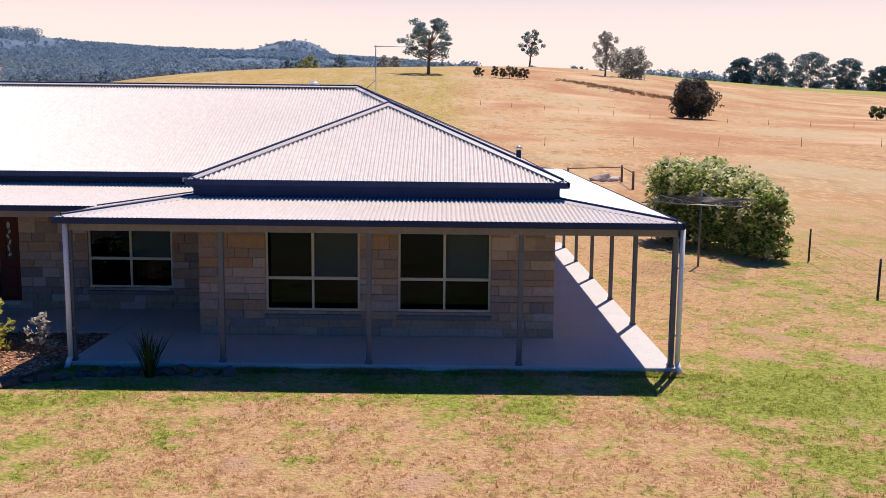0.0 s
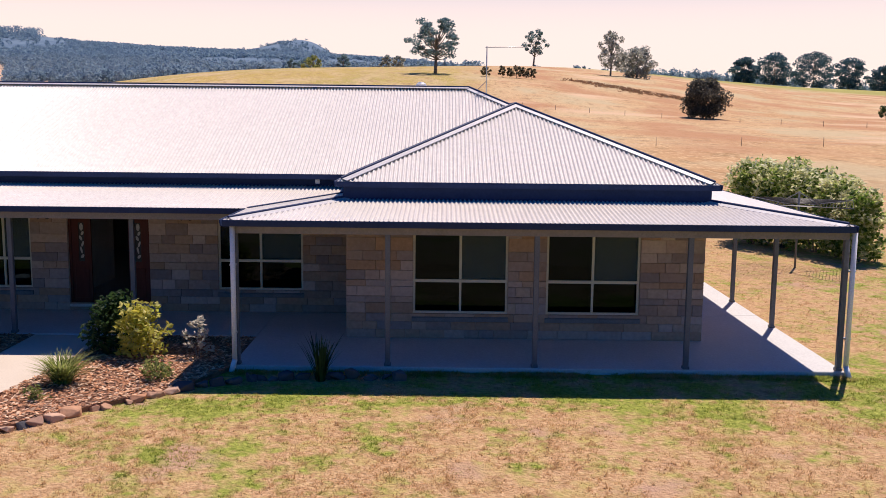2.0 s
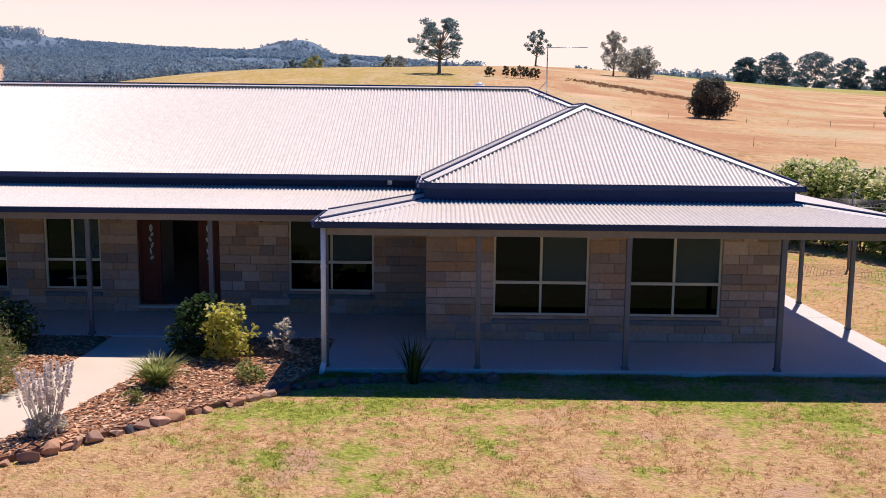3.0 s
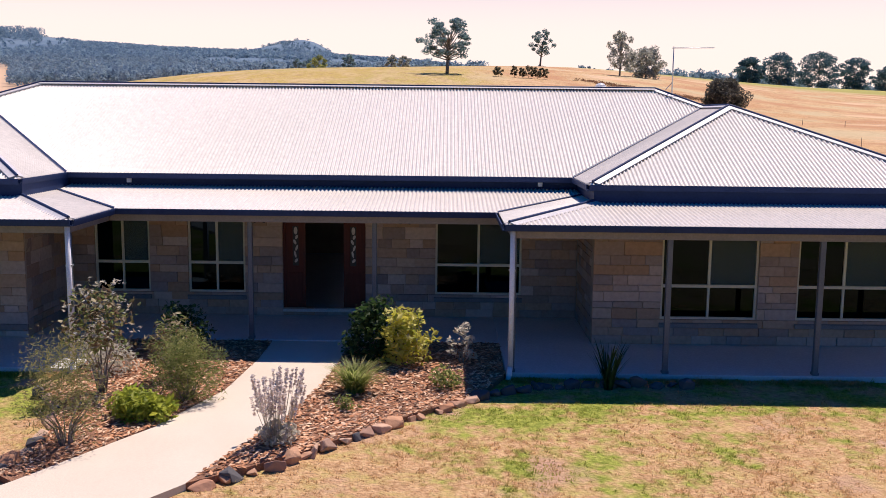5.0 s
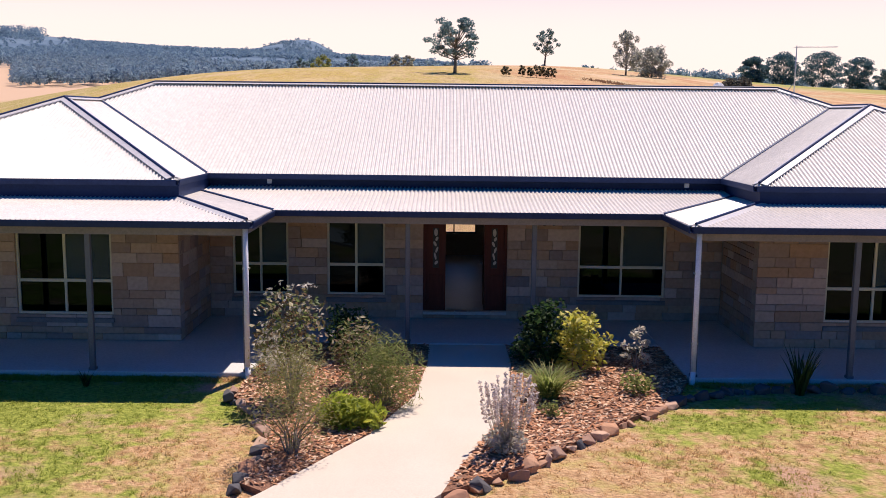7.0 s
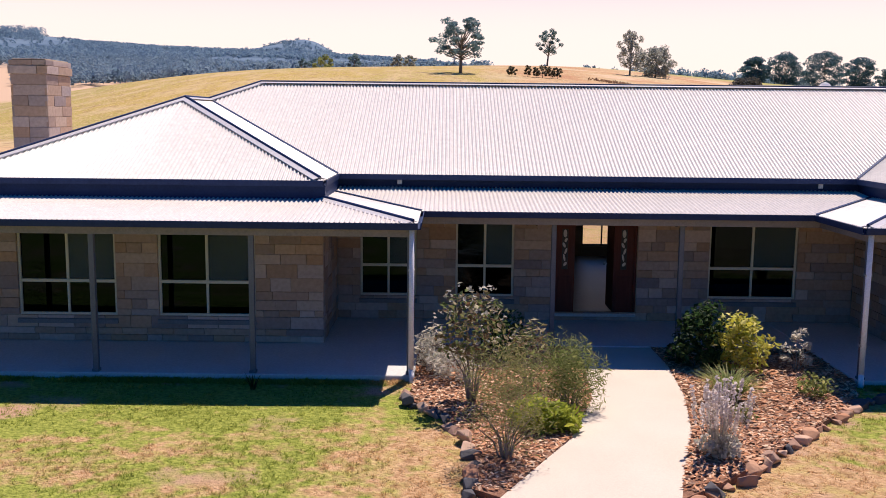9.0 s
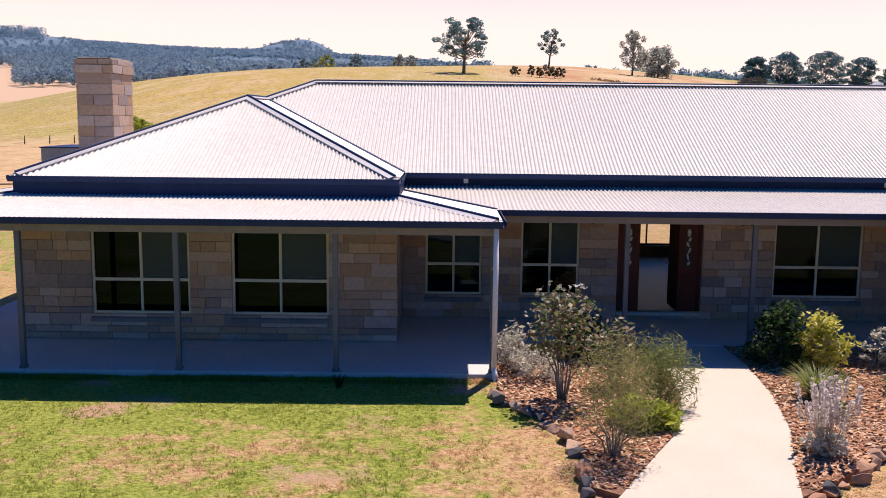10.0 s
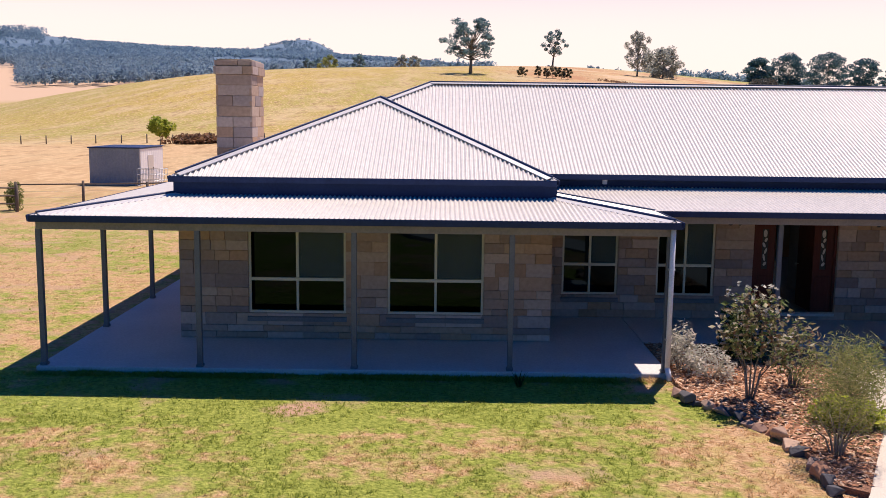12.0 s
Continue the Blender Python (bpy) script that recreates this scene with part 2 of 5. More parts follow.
def grass_ground():
    """Dry summer pasture: straw and green in patches, with bare soil; paddocks of other tones by their place."""
    m, n, l, b = shader("dry_pasture", 0.95, 0, 0.15)
    geo = n.new("ShaderNodeNewGeometry")
    fine = noise_of(n, l, 14.0, 5, None, False)
    far = noise_of(n, l, 0.012, 7, (1, 0.35, 1), False)
    sx = n.new("ShaderNodeSeparateXYZ")
    l.new(geo.outputs["Position"], sx.inputs[0])
    straw = mixed(n, l, spread(n, l, fine, 0.3, 0.7), (0.38, 0.215, 0.10), (0.62, 0.41, 0.22))
    green = mixed(n, l, spread(n, l, fine, 0.3, 0.7), (0.15, 0.185, 0.025), (0.38, 0.395, 0.075))
    straw = mixed(n, l, spread(n, l, noise_of(n, l, 2.6, 7, None, False), 0.48, 0.72), straw, (0.45, 0.36, 0.12))
    straw = mixed(n, l, spread(n, l, noise_of(n, l, 3.4, 8, None, False), 0.54, 0.74), straw, (0.29, 0.165, 0.075))
    patch = green_patches(n, l)
    lawn = mixed(n, l, patch, straw, green)
    bare = spread(n, l, noise_of(n, l, 0.75, 7, None, False), 0.58, 0.69)
    lawn = mixed(n, l, bare, lawn, (0.47, 0.295, 0.19))
    gold = mixed(n, l, spread(n, l, far, 0.38, 0.62), (0.45, 0.255, 0.11), (0.54, 0.36, 0.185))
    hill = mixed(n, l, spread(n, l, far, 0.38, 0.62), (0.42, 0.30, 0.06), (0.33, 0.285, 0.065))
    # the nearer hill is greener than the paddocks east of it
    ratio = n.new("ShaderNodeMath")
    ratio.operation = "DIVIDE"
    l.new(sx.outputs["X"], ratio.inputs[0])
    l.new(sx.outputs["Y"], ratio.inputs[1])
    side = spread(n, l, ratio.outputs[0], 0.0, 0.05)
    near_hill = mixed(n, l, side, hill, gold)
    near_hill = mixed(n, l, spread(n, l, sx.outputs["Y"], 120.0, 165.0), gold, near_hill)
    streak = noise_of(n, l, 0.11, 6, (1, 0.3, 1), False)
    near_hill = mixed(n, l, spread(n, l, streak, 0.45, 0.75), near_hill, (0.52, 0.39, 0.21))
    rough_grass = noise_of(n, l, 0.55, 9, (1, 0.28, 1), False)
    near_hill = mixed(n, l, spread(n, l, rough_grass, 0.5, 0.72), near_hill, (0.27, 0.165, 0.07))
    near_hill = mixed(n, l, spread(n, l, noise_of(n, l, 2.2, 8, (1, 0.28, 1), False), 0.48, 0.70), near_hill, (0.66, 0.46, 0.25))
    blotch = noise_of(n, l, 0.045, 7, (0.8, 0.45, 1), False)
    near_hill = mixed(n, l, side_of(n, l, spread(n, l, blotch, 0.50, 0.62), side, 0.75), near_hill, (0.43, 0.215, 0.105))
    near_hill = mixed(n, l, side_of(n, l, spread(n, l, blotch, 0.46, 0.36), side, 0.7), near_hill, (0.50, 0.41, 0.24))
    tracks = noise_of(n, l, 0.028, 6, (0.7, 0.8, 1), False)
    worn_ = n.new("ShaderNodeMath")
    worn_.operation = "MULTIPLY"
    l.new(spread(n, l, tracks, 0.56, 0.66), worn_.inputs[0])
    l.new(side, worn_.inputs[1])
    near_hill = mixed(n, l, worn_.outputs[0], near_hill, (0.62, 0.43, 0.26))
    valley = n.new("ShaderNodeMath")
    valley.operation = "MULTIPLY"
    l.new(spread(n, l, sx.outputs["Y"], 620.0, 760.0), valley.inputs[0])
    l.new(spread(n, l, ratio.outputs[0], -0.05, -0.12), valley.inputs[1])
    near_hill = mixed(n, l, valley.outputs[0], near_hill, (0.58, 0.40, 0.26))
    # greener paddocks along the far ridge
    ridge = n.new("ShaderNodeMath")
    ridge.operation = "MULTIPLY"
    l.new(spread(n, l, sx.outputs["Y"], 640.0, 720.0), ridge.inputs[0])
    l.new(spread(n, l, ratio.outputs[0], 0.09, 0.12), ridge.inputs[1])
    near_hill = mixed(n, l, ridge.outputs[0], near_hill, (0.34, 0.31, 0.085))
    dist = spread(n, l, sx.outputs["Y"], 26.0, 60.0)
    colour = mixed(n, l, dist, lawn, near_hill)
    # wooded far slopes, with distance haze painted in as blue
    hazed_wood = spread(n, l, sx.outputs["Y"], 1500.0, 1900.0)
    colour = mixed(n, l, hazed_wood, colour, mixed(n, l, spread(n, l, noise_of(n, l, 0.006, 6, None, False), 0.4, 0.6), (0.10, 0.155, 0.22), (0.14, 0.20, 0.26)))
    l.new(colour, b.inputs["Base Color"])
    relief(n, l, b, noise_of(n, l, 22.0, 8, None, False), 1.0, 0.05)
    return m


M_GROUND = grass_ground()


def lawn_blades():
    m, n, l, b = shader("lawn_grass", 0.8, 0, 0.2)
    rnd = n.new("ShaderNodeNewGeometry").outputs["Random Per Island"]
    straw = mixed(n, l, rnd, (0.52, 0.34, 0.16), (0.76, 0.54, 0.30))
    green = mixed(n, l, rnd, (0.22, 0.28, 0.035), (0.48, 0.50, 0.11))
    tone = mixed(n, l, green_patches(n, l), straw, green)
    l.new(tone, b.inputs["Base Color"])
    tr, ms = n.new("ShaderNodeBsdfTranslucent"), n.new("ShaderNodeMixShader")
    l.new(tone, tr.inputs["Color"])
    ms.inputs[0].default_value = 0.65
    l.new(b.outputs[0], ms.inputs[1])
    l.new(tr.outputs[0], ms.inputs[2])
    l.new(ms.outputs[0], n["Material Output"].inputs["Surface"])
    return m


M_BLADES = lawn_blades()


# ---- helpers for building ----
def link_mesh(name, bm, mat):
    me = bpy.data.meshes.new(name)
    bm.to_mesh(me)
    bm.free()
    me.materials.append(mat)
    return new(name, me)


def part(name, bm, mat, parent, label=""):
    ob = link_mesh(name, bm, mat)
    ob.parent = parent
    return tagged(ob, label)


def thing(name, label, category, group="", kind="", at=(0, 0, 0)):
    ob = new(name)
    ob.location = at
    ob.empty_display_size = 0.2
    return tagged(ob, label, category, group, kind)


def add_box(bm, lo, hi, bevel=0.0):
    r = bmesh.ops.create_cube(bm, size=1)
    vs = r["verts"]
    for v in vs:
        v.co = Vector([lo[i] + (v.co[i] + 0.5) * (hi[i] - lo[i]) for i in range(3)])
    if bevel:
        es = {e for v in vs for e in v.link_edges}
        bmesh.ops.bevel(bm, geom=list(es), offset=bevel, segments=1, affect="EDGES")


def box(lo, hi, bevel=0.0):
    bm = bmesh.new()
    add_box(bm, lo, hi, bevel)
    return bm


def add_tube(bm, a, b, ra, rb, sides=8):
    a, b = Vector(a), Vector(b)
    q = (b - a).to_track_quat("Z", "Y")
    rings = []
    for p, r in ((a, ra), (b, rb)):
        rings.append([bm.verts.new(p + q @ Vector((r * math.cos(k * math.tau / sides), r * math.sin(k * math.tau / sides), 0))) for k in range(sides)])
    for k in range(sides):
        f = bm.faces.new((rings[0][k], rings[0][(k + 1) % sides], rings[1][(k + 1) % sides], rings[1][k]))
        f.smooth = True
    bm.faces.new(rings[0][::-1])
    bm.faces.new(rings[1])


def sweep(points, profile, up=(0, 0, 1)):
    """A straight profile (side, up) carried along a line of points."""
    bm = bmesh.new()
    rings = []
    pts = [Vector(p) for p in points]
    for i, p in enumerate(pts):
        d = (pts[min(i + 1, len(pts) - 1)] - pts[max(i - 1, 0)]).normalized()
        s = d.cross(Vector(up)).normalized()
        u = s.cross(d)
        rings.append([bm.verts.new(p + s * a + u * c) for a, c in profile])
    k = len(profile)
    for r0, r1 in zip(rings, rings[1:]):
        for j in range(k):
            bm.faces.new((r0[j], r0[(j + 1) % k], r1[(j + 1) % k], r1[j]))
    bm.faces.new(rings[0][::-1])
    bm.faces.new(rings[-1])
    bmesh.ops.recalc_face_normals(bm, faces=bm.faces)
    return bm


PITCH, WAVE, STEPS = 0.084, 0.016, 8


def corrugated(poly, along):
    """Corrugated sheet over a flat polygon; the ribs run square to 'along'."""
    pts = [Vector(p) for p in poly]
    o = pts[0]
    u = Vector(along).normalized()
    nrm = Vector((0, 0, 0))
    for i in range(1, len(pts) - 1):
        nrm += (pts[i] - o).cross(pts[i + 1] - o)
    nrm.normalize()
    if nrm.z < 0:
        nrm = -nrm
    v = nrm.cross(u).normalized()
    flat = [((p - o).dot(u), (p - o).dot(v)) for p in pts]
    lo, hi = min(f[0] for f in flat), max(f[0] for f in flat)
    n = int((hi - lo) / (PITCH / STEPS))
    verts, faces, last = [], [], None
    for i in range(n + 1):
        uu = lo + 1e-4 + (hi - lo - 2e-4) * i / n
        cuts = []
        for (a0, b0), (a1, b1) in zip(flat, flat[1:] + flat[:1]):
            if (a0 - uu) * (a1 - uu) <= 0 and abs(a1 - a0) > 1e-6:
                cuts.append(b0 + (b1 - b0) * (uu - a0) / (a1 - a0))
        if len(cuts) < 2:
            last = None
            continue
        h = WAVE * math.cos(math.tau * uu / PITCH)
        k = len(verts)
        for c in (min(cuts), max(cuts)):
            verts.append(o + u * uu + v * c + nrm * h)
        if last is not None:
            faces.append((last, k, k + 1, last + 1))
        last = k
    me = bpy.data.meshes.new("sheet")
    me.from_pydata(verts, [], faces)
    me.polygons.foreach_set("use_smooth", [True] * len(me.polygons))
    bm = bmesh.new()
    bm.from_mesh(me)
    bpy.data.meshes.remove(me)
    return bm


def wall_solid(u0, u1, z0, z1, holes, put, depth):
    """A wall with real openings, one closed shell: put(u, w, z) gives the place, w the depth behind its face."""
    us = sorted({u0, u1, *(h[0] for h in holes), *(h[1] for h in holes)})
    zs = sorted({z0, z1, *(h[2] for h in holes), *(h[3] for h in holes)})
    bm = bmesh.new()
    made = {}

    def vert(i, k, w):
        if (i, k, w) not in made:
            made[i, k, w] = bm.verts.new(put(us[i], w, zs[k]))
        return made[i, k, w]

    def solid(i, k):
        if not (0 <= i < len(us) - 1 and 0 <= k < len(zs) - 1):
            return False
        u, z = (us[i] + us[i + 1]) / 2, (zs[k] + zs[k + 1]) / 2
        return not any(a < u < b and c < z < d for a, b, c, d in holes)
    for i in range(len(us) - 1):
        for k in range(len(zs) - 1):
            if not solid(i, k):
                continue
            for w in (0, depth):
                bm.faces.new((vert(i, k, w), vert(i + 1, k, w), vert(i + 1, k + 1, w), vert(i, k + 1, w)))
            for di, dk, p, q in ((-1, 0, (i, k), (i, k + 1)), (1, 0, (i + 1, k), (i + 1, k + 1)), (0, -1, (i, k), (i + 1, k)), (0, 1, (i, k + 1), (i + 1, k + 1))):
                if not solid(i + di, k + dk):
                    bm.faces.new((vert(*p, 0), vert(*q, 0), vert(*q, depth), vert(*p, depth)))
    bmesh.ops.recalc_face_normals(bm, faces=bm.faces)
    return bm


BLOCKS = {}


def block_mesh(length, height):
    """A dressed stone block, its face (towards -y) with worn arrises; local x runs along the wall."""
    key = (round(length, 2), round(height, 2))
    if key not in BLOCKS:
        bm = bmesh.new()
        a, h, c = key[0] / 2, key[1] / 2, 0.006
        back = [bm.verts.new(p) for p in ((-a, 0.05, -h), (a, 0.05, -h), (a, 0.05, h), (-a, 0.05, h))]
        ring = [bm.verts.new(p) for p in ((-a, c, -h), (a, c, -h), (a, c, h), (-a, c, h))]
        front = [bm.verts.new(p) for p in ((-a + c, 0, -h + c), (a - c, 0.003, -h + c), (a - c, -0.002, h - c), (-a + c, 0.002, h - c))]
        for r0, r1 in ((back, ring), (ring, front)):
            for k in range(4):
                bm.faces.new((r0[k], r0[(k + 1) % 4], r1[(k + 1) % 4], r1[k]))
        bm.faces.new(front)
        bmesh.ops.recalc_face_normals(bm, faces=bm.faces)
        me = bpy.data.meshes.new("block")
        bm.to_mesh(me)
        bm.free()
        me.materials.append(M_STONE)
        BLOCKS[key] = me
    return BLOCKS[key]


def lay_blocks(parent, length, z0, z1, holes, place, seed, joint=0.005):
    """Courses of blocks on a wall's face: place(u, z) gives the pose of a block's middle."""
    rnd = random.Random(seed)
    levels = [z0]
    for stop in (WIN_Z[0], WIN_Z[1], z1):
        while stop - levels[-1] > 0.33:
            levels.append(levels[-1] + rnd.choice((0.13, 0.17, 0.195, 0.195, 0.22, 0.26)))
        if stop - levels[-1] > 0.27:
            levels.append((levels[-1] + stop) / 2)
        levels.append(stop)
    for r, (a0, a1) in enumerate(zip(levels, levels[1:])):
        ch = a1 - a0
        spans = [(0.0, length)]
        for a, b, c, d in holes:
            if a0 < d - 0.03 and a1 > c + 0.03:
                spans = [s for p, q in spans for s in ((p, min(q, a)), (max(p, b), q)) if s[1] - s[0] > 0.04]
        for p, q in spans:
            u = p
            while u < q - 1e-3:
                w = rnd.choice((0.29, 0.39, 0.49, 0.59, 0.69))
                if u == p and r % 2:
                    w *= 0.55
                if q - (u + w) < 0.16:
                    w = q - u
                me = block_mesh(w - joint, ch - joint)
                ob = new("block", me)
                ob.parent = parent
                ob.matrix_basis = place(u + w / 2, (a0 + a1) / 2) @ Matrix.Translation((0, rnd.uniform(-0.006, 0.004), 0))
                u += w


# ---- ground ----
DEPTHS = (60, 130, 250, 400, 520, 750, 1000, 1500, 2500, 4000)
BEARINGS = (-0.6, -0.42, -0.25, -0.1, 0.0, 0.12, 0.25, 0.4, 0.6)
HEIGHTS = (
    (-0.3, 0.0, -2.0, -5.0, -4.0, 6.0, 28.0, 72.0, 150.0, 412.0),
    (-0.3, 0.0, 2.0, 14.0, 17.0, 8.0, 25.0, 65.0, 165.0, 335.0),
    (-0.3, 0.3, 6.0, 22.0, 31.0, 30.0, 35.0, 60.0, 160.0, 244.0),
    (0.0, 0.5, 6.0, 22.0, 32.0, 42.0, 40.0, 60.0, 155.0, 244.0),
    (0.0, 0.6, 5.0, 24.0, 31.0, 44.0, 45.0, 60.0, 140.0, 225.0),
    (0.0, 0.8, 5.0, 21.0, 31.0, 51.0, 50.0, 55.0, 90.0, 140.0),
    (0.0, 1.0, 4.5, 14.0, 22.0, 38.0, 49.0, 55.0, 80.0, 120.0),
    (0.0, 1.0, 3.5, 8.0, 15.0, 26.0, 39.0, 40.0, 60.0, 90.0),
    (0.0, 1.0, 3.0, 7.0, 12.0, 22.0, 35.0, 38.0, 50.0, 70.0),
)


def smooth_table():
    """The hills' heights on an even grid of bearing and log distance, softened."""
    b = np.linspace(BEARINGS[0], BEARINGS[-1], 121)
    d = np.linspace(math.log(40), math.log(4000), 161)
    ld = np.log(np.array((40,) + DEPTHS))
    rows = np.array([np.interp(d, ld, np.array((0.02,) + h)) for h in HEIGHTS])
    grid = np.array([np.interp(b, BEARINGS, rows[:, j]) for j in range(len(d))]).T
    for _ in range(3):
        for axis, w in ((0, 7), (1, 5)):
            pad = np.pad(grid, [(w, w) if a == axis else (0, 0) for a in (0, 1)], mode="edge")
            grid = sum(np.take(pad, np.arange(k, k + grid.shape[axis]), axis=axis) for k in range(2 * w + 1)) / (2 * w + 1)
    return b, d, grid


TB, TD, TABLE = smooth_table()


def ground_z(x, y):
    if y < 40:
        return 0.02 + 0.02 * noise.noise((x * 0.25, y * 0.25, 0)) - 0.006 * max(0.0, 12 - max(y, -20))
    t = min(max((x + 8) / y, TB[0]), TB[-1])
    d = min(math.log(y), TD[-1])
    i = (t - TB[0]) / (TB[-1] - TB[0]) * (len(TB) - 1)
    j = max(0.0, (d - TD[0]) / (TD[-1] - TD[0]) * (len(TD) - 1))
    i0, j0 = min(int(i), len(TB) - 2), min(int(j), len(TD) - 2)
    fi, fj = i - i0, j - j0
    z = (TABLE[i0, j0] * (1 - fi) + TABLE[i0 + 1, j0] * fi) * (1 - fj) + (TABLE[i0, j0 + 1] * (1 - fi) + TABLE[i0 + 1, j0 + 1] * fi) * fj
    k = min(1.0, (y - 40) / 30)
    z = (1 - k) * 0.02 + k * z
    z += 84 * math.exp(-(((x + 595) / 130) ** 2)) * min(1.0, max(0.0, (y - 3000) / 900))
    z += min(1, max(0, (y - 150) / 400)) * 0.7 * noise.noise((x * 0.012, y * 0.006, 3.1)) + max(0, (y - 1800) / 2200) * 14 * noise.noise((x * 0.004, y * 0.002, 7.7))
    return z


def build_ground():
    n = 321
    s = np.linspace(-1, 1, n)
    xs = np.sinh(s * 5.7) / math.sinh(5.7) * 4600 - 9
    ys = np.sinh(s * 5.7) / math.sinh(5.7) * 4600 + 14
    verts = [(x, y, ground_z(x, y)) for y in ys for x in xs]
    faces = [(j * n + i, j * n + i + 1, (j + 1) * n + i + 1, (j + 1) * n + i) for j in range(n - 1) for i in range(n - 1)]
    me = bpy.data.meshes.new("ground")
    me.from_pydata(verts, [], faces)
    me.polygons.foreach_set("use_smooth", [True] * len(me.polygons))
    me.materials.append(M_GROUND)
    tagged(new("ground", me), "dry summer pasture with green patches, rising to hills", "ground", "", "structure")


build_ground()

# ---- house ----
SLAB = 0.12
house = thing("house", "single-storey sandstone homestead with pale corrugated steel roof and verandahs", "house")
XL0, XL1, XR0, XR1 = -22.35, -15.23, -4.2, 2.88
YW, YM, YB = 17.70, 20.02, 29.1
EAVE, TOP = 2.70, 2.90


def verandah_slab():
    slabs = (((-24.2, 15.5), (-13.42, YM + 0.2)), ((-6.0, 15.5), (4.83, YM + 0.2)), ((-13.42, 17.75), (-6.0, YM + 0.2)),
             ((-24.2, YM + 0.2), (-22.2, 32.4)), ((2.75, YM + 0.2), (4.83, 32.4)), ((-22.2, YB - 0.1), (2.75, 32.4)))
    for (x0, y0), (x1, y1) in slabs:
        part("verandah_floor", box((x0, y0, -0.35), (x1, y1, SLAB), 0.012), M_CONCRETE, house, "smooth grey concrete verandah floor")


verandah_slab()
ROOMS = ((XL0 + 0.25, YW + 0.25, XL1 - 0.25, YM + 0.25), (XR0 + 0.25, YW + 0.25, XR1 - 0.25, YM + 0.25), (XL0 + 0.25, YM + 0.25, XR1 - 0.25, YB - 0.25))
for x0, y0, x1, y1 in ROOMS:
    part("house_floor", box((x0, y0, 0.05), (x1, y1, SLAB + 0.1)), M_BOARDS, house)

# openings: u along the wall, z
WIN_Z = (0.62, 2.24)
RW = [(-2.875, -0.997), (-0.235, 1.613)]
LW = [(-21.03, -19.165), (-18.365, -16.525)]
CW = [(-14.74, -13.54), (-12.70, -11.455), (-7.29, -5.405)]
DOOR = (-10.63, -8.82)


def wall(name, u0, u1, z0, z1, holes, face, axis, inward, seed, label, blocks=True):
    """A stone wall: 'x' runs along x with its face at y = face; 'y' runs along y at x = face. inward: +1 or -1."""
    if axis == "x":
        put = lambda u, w, z: (u, face + inward * (0.04 + w), z)
    else:
        put = lambda u, w, z: (face + inward * (0.04 + w), u, z)
    w = part(name, wall_solid(u0, u1, z0, z1, holes, put, 0.21), M_MORTAR, house, label)
    if blocks:
        turn = {("x", 1): 0, ("x", -1): 180, ("y", -1): 90, ("y", 1): -90}[(axis, inward)]

        def place(u, z):
            return pose(u0 + u, face, z, 0, 0, turn) if axis == "x" else pose(face, u0 + u, z, 0, 0, turn)
        lay_blocks(w, u1 - u0, SLAB + 0.005, 2.95, [(a - u0, b - u0, c, d) for a, b, c, d in holes], place, seed)
    return w


WZ = (SLAB + 0.002, 3.15)
SAND = "coursed sandstone block wall in mixed tan and grey"
holes_r = [(a, b, *WIN_Z) for a, b in RW]
holes_l = [(a, b, *WIN_Z) for a, b in LW]
holes_m = [(a, b, *WIN_Z) for a, b in CW] + [(*DOOR, 0.27, 2.26)]


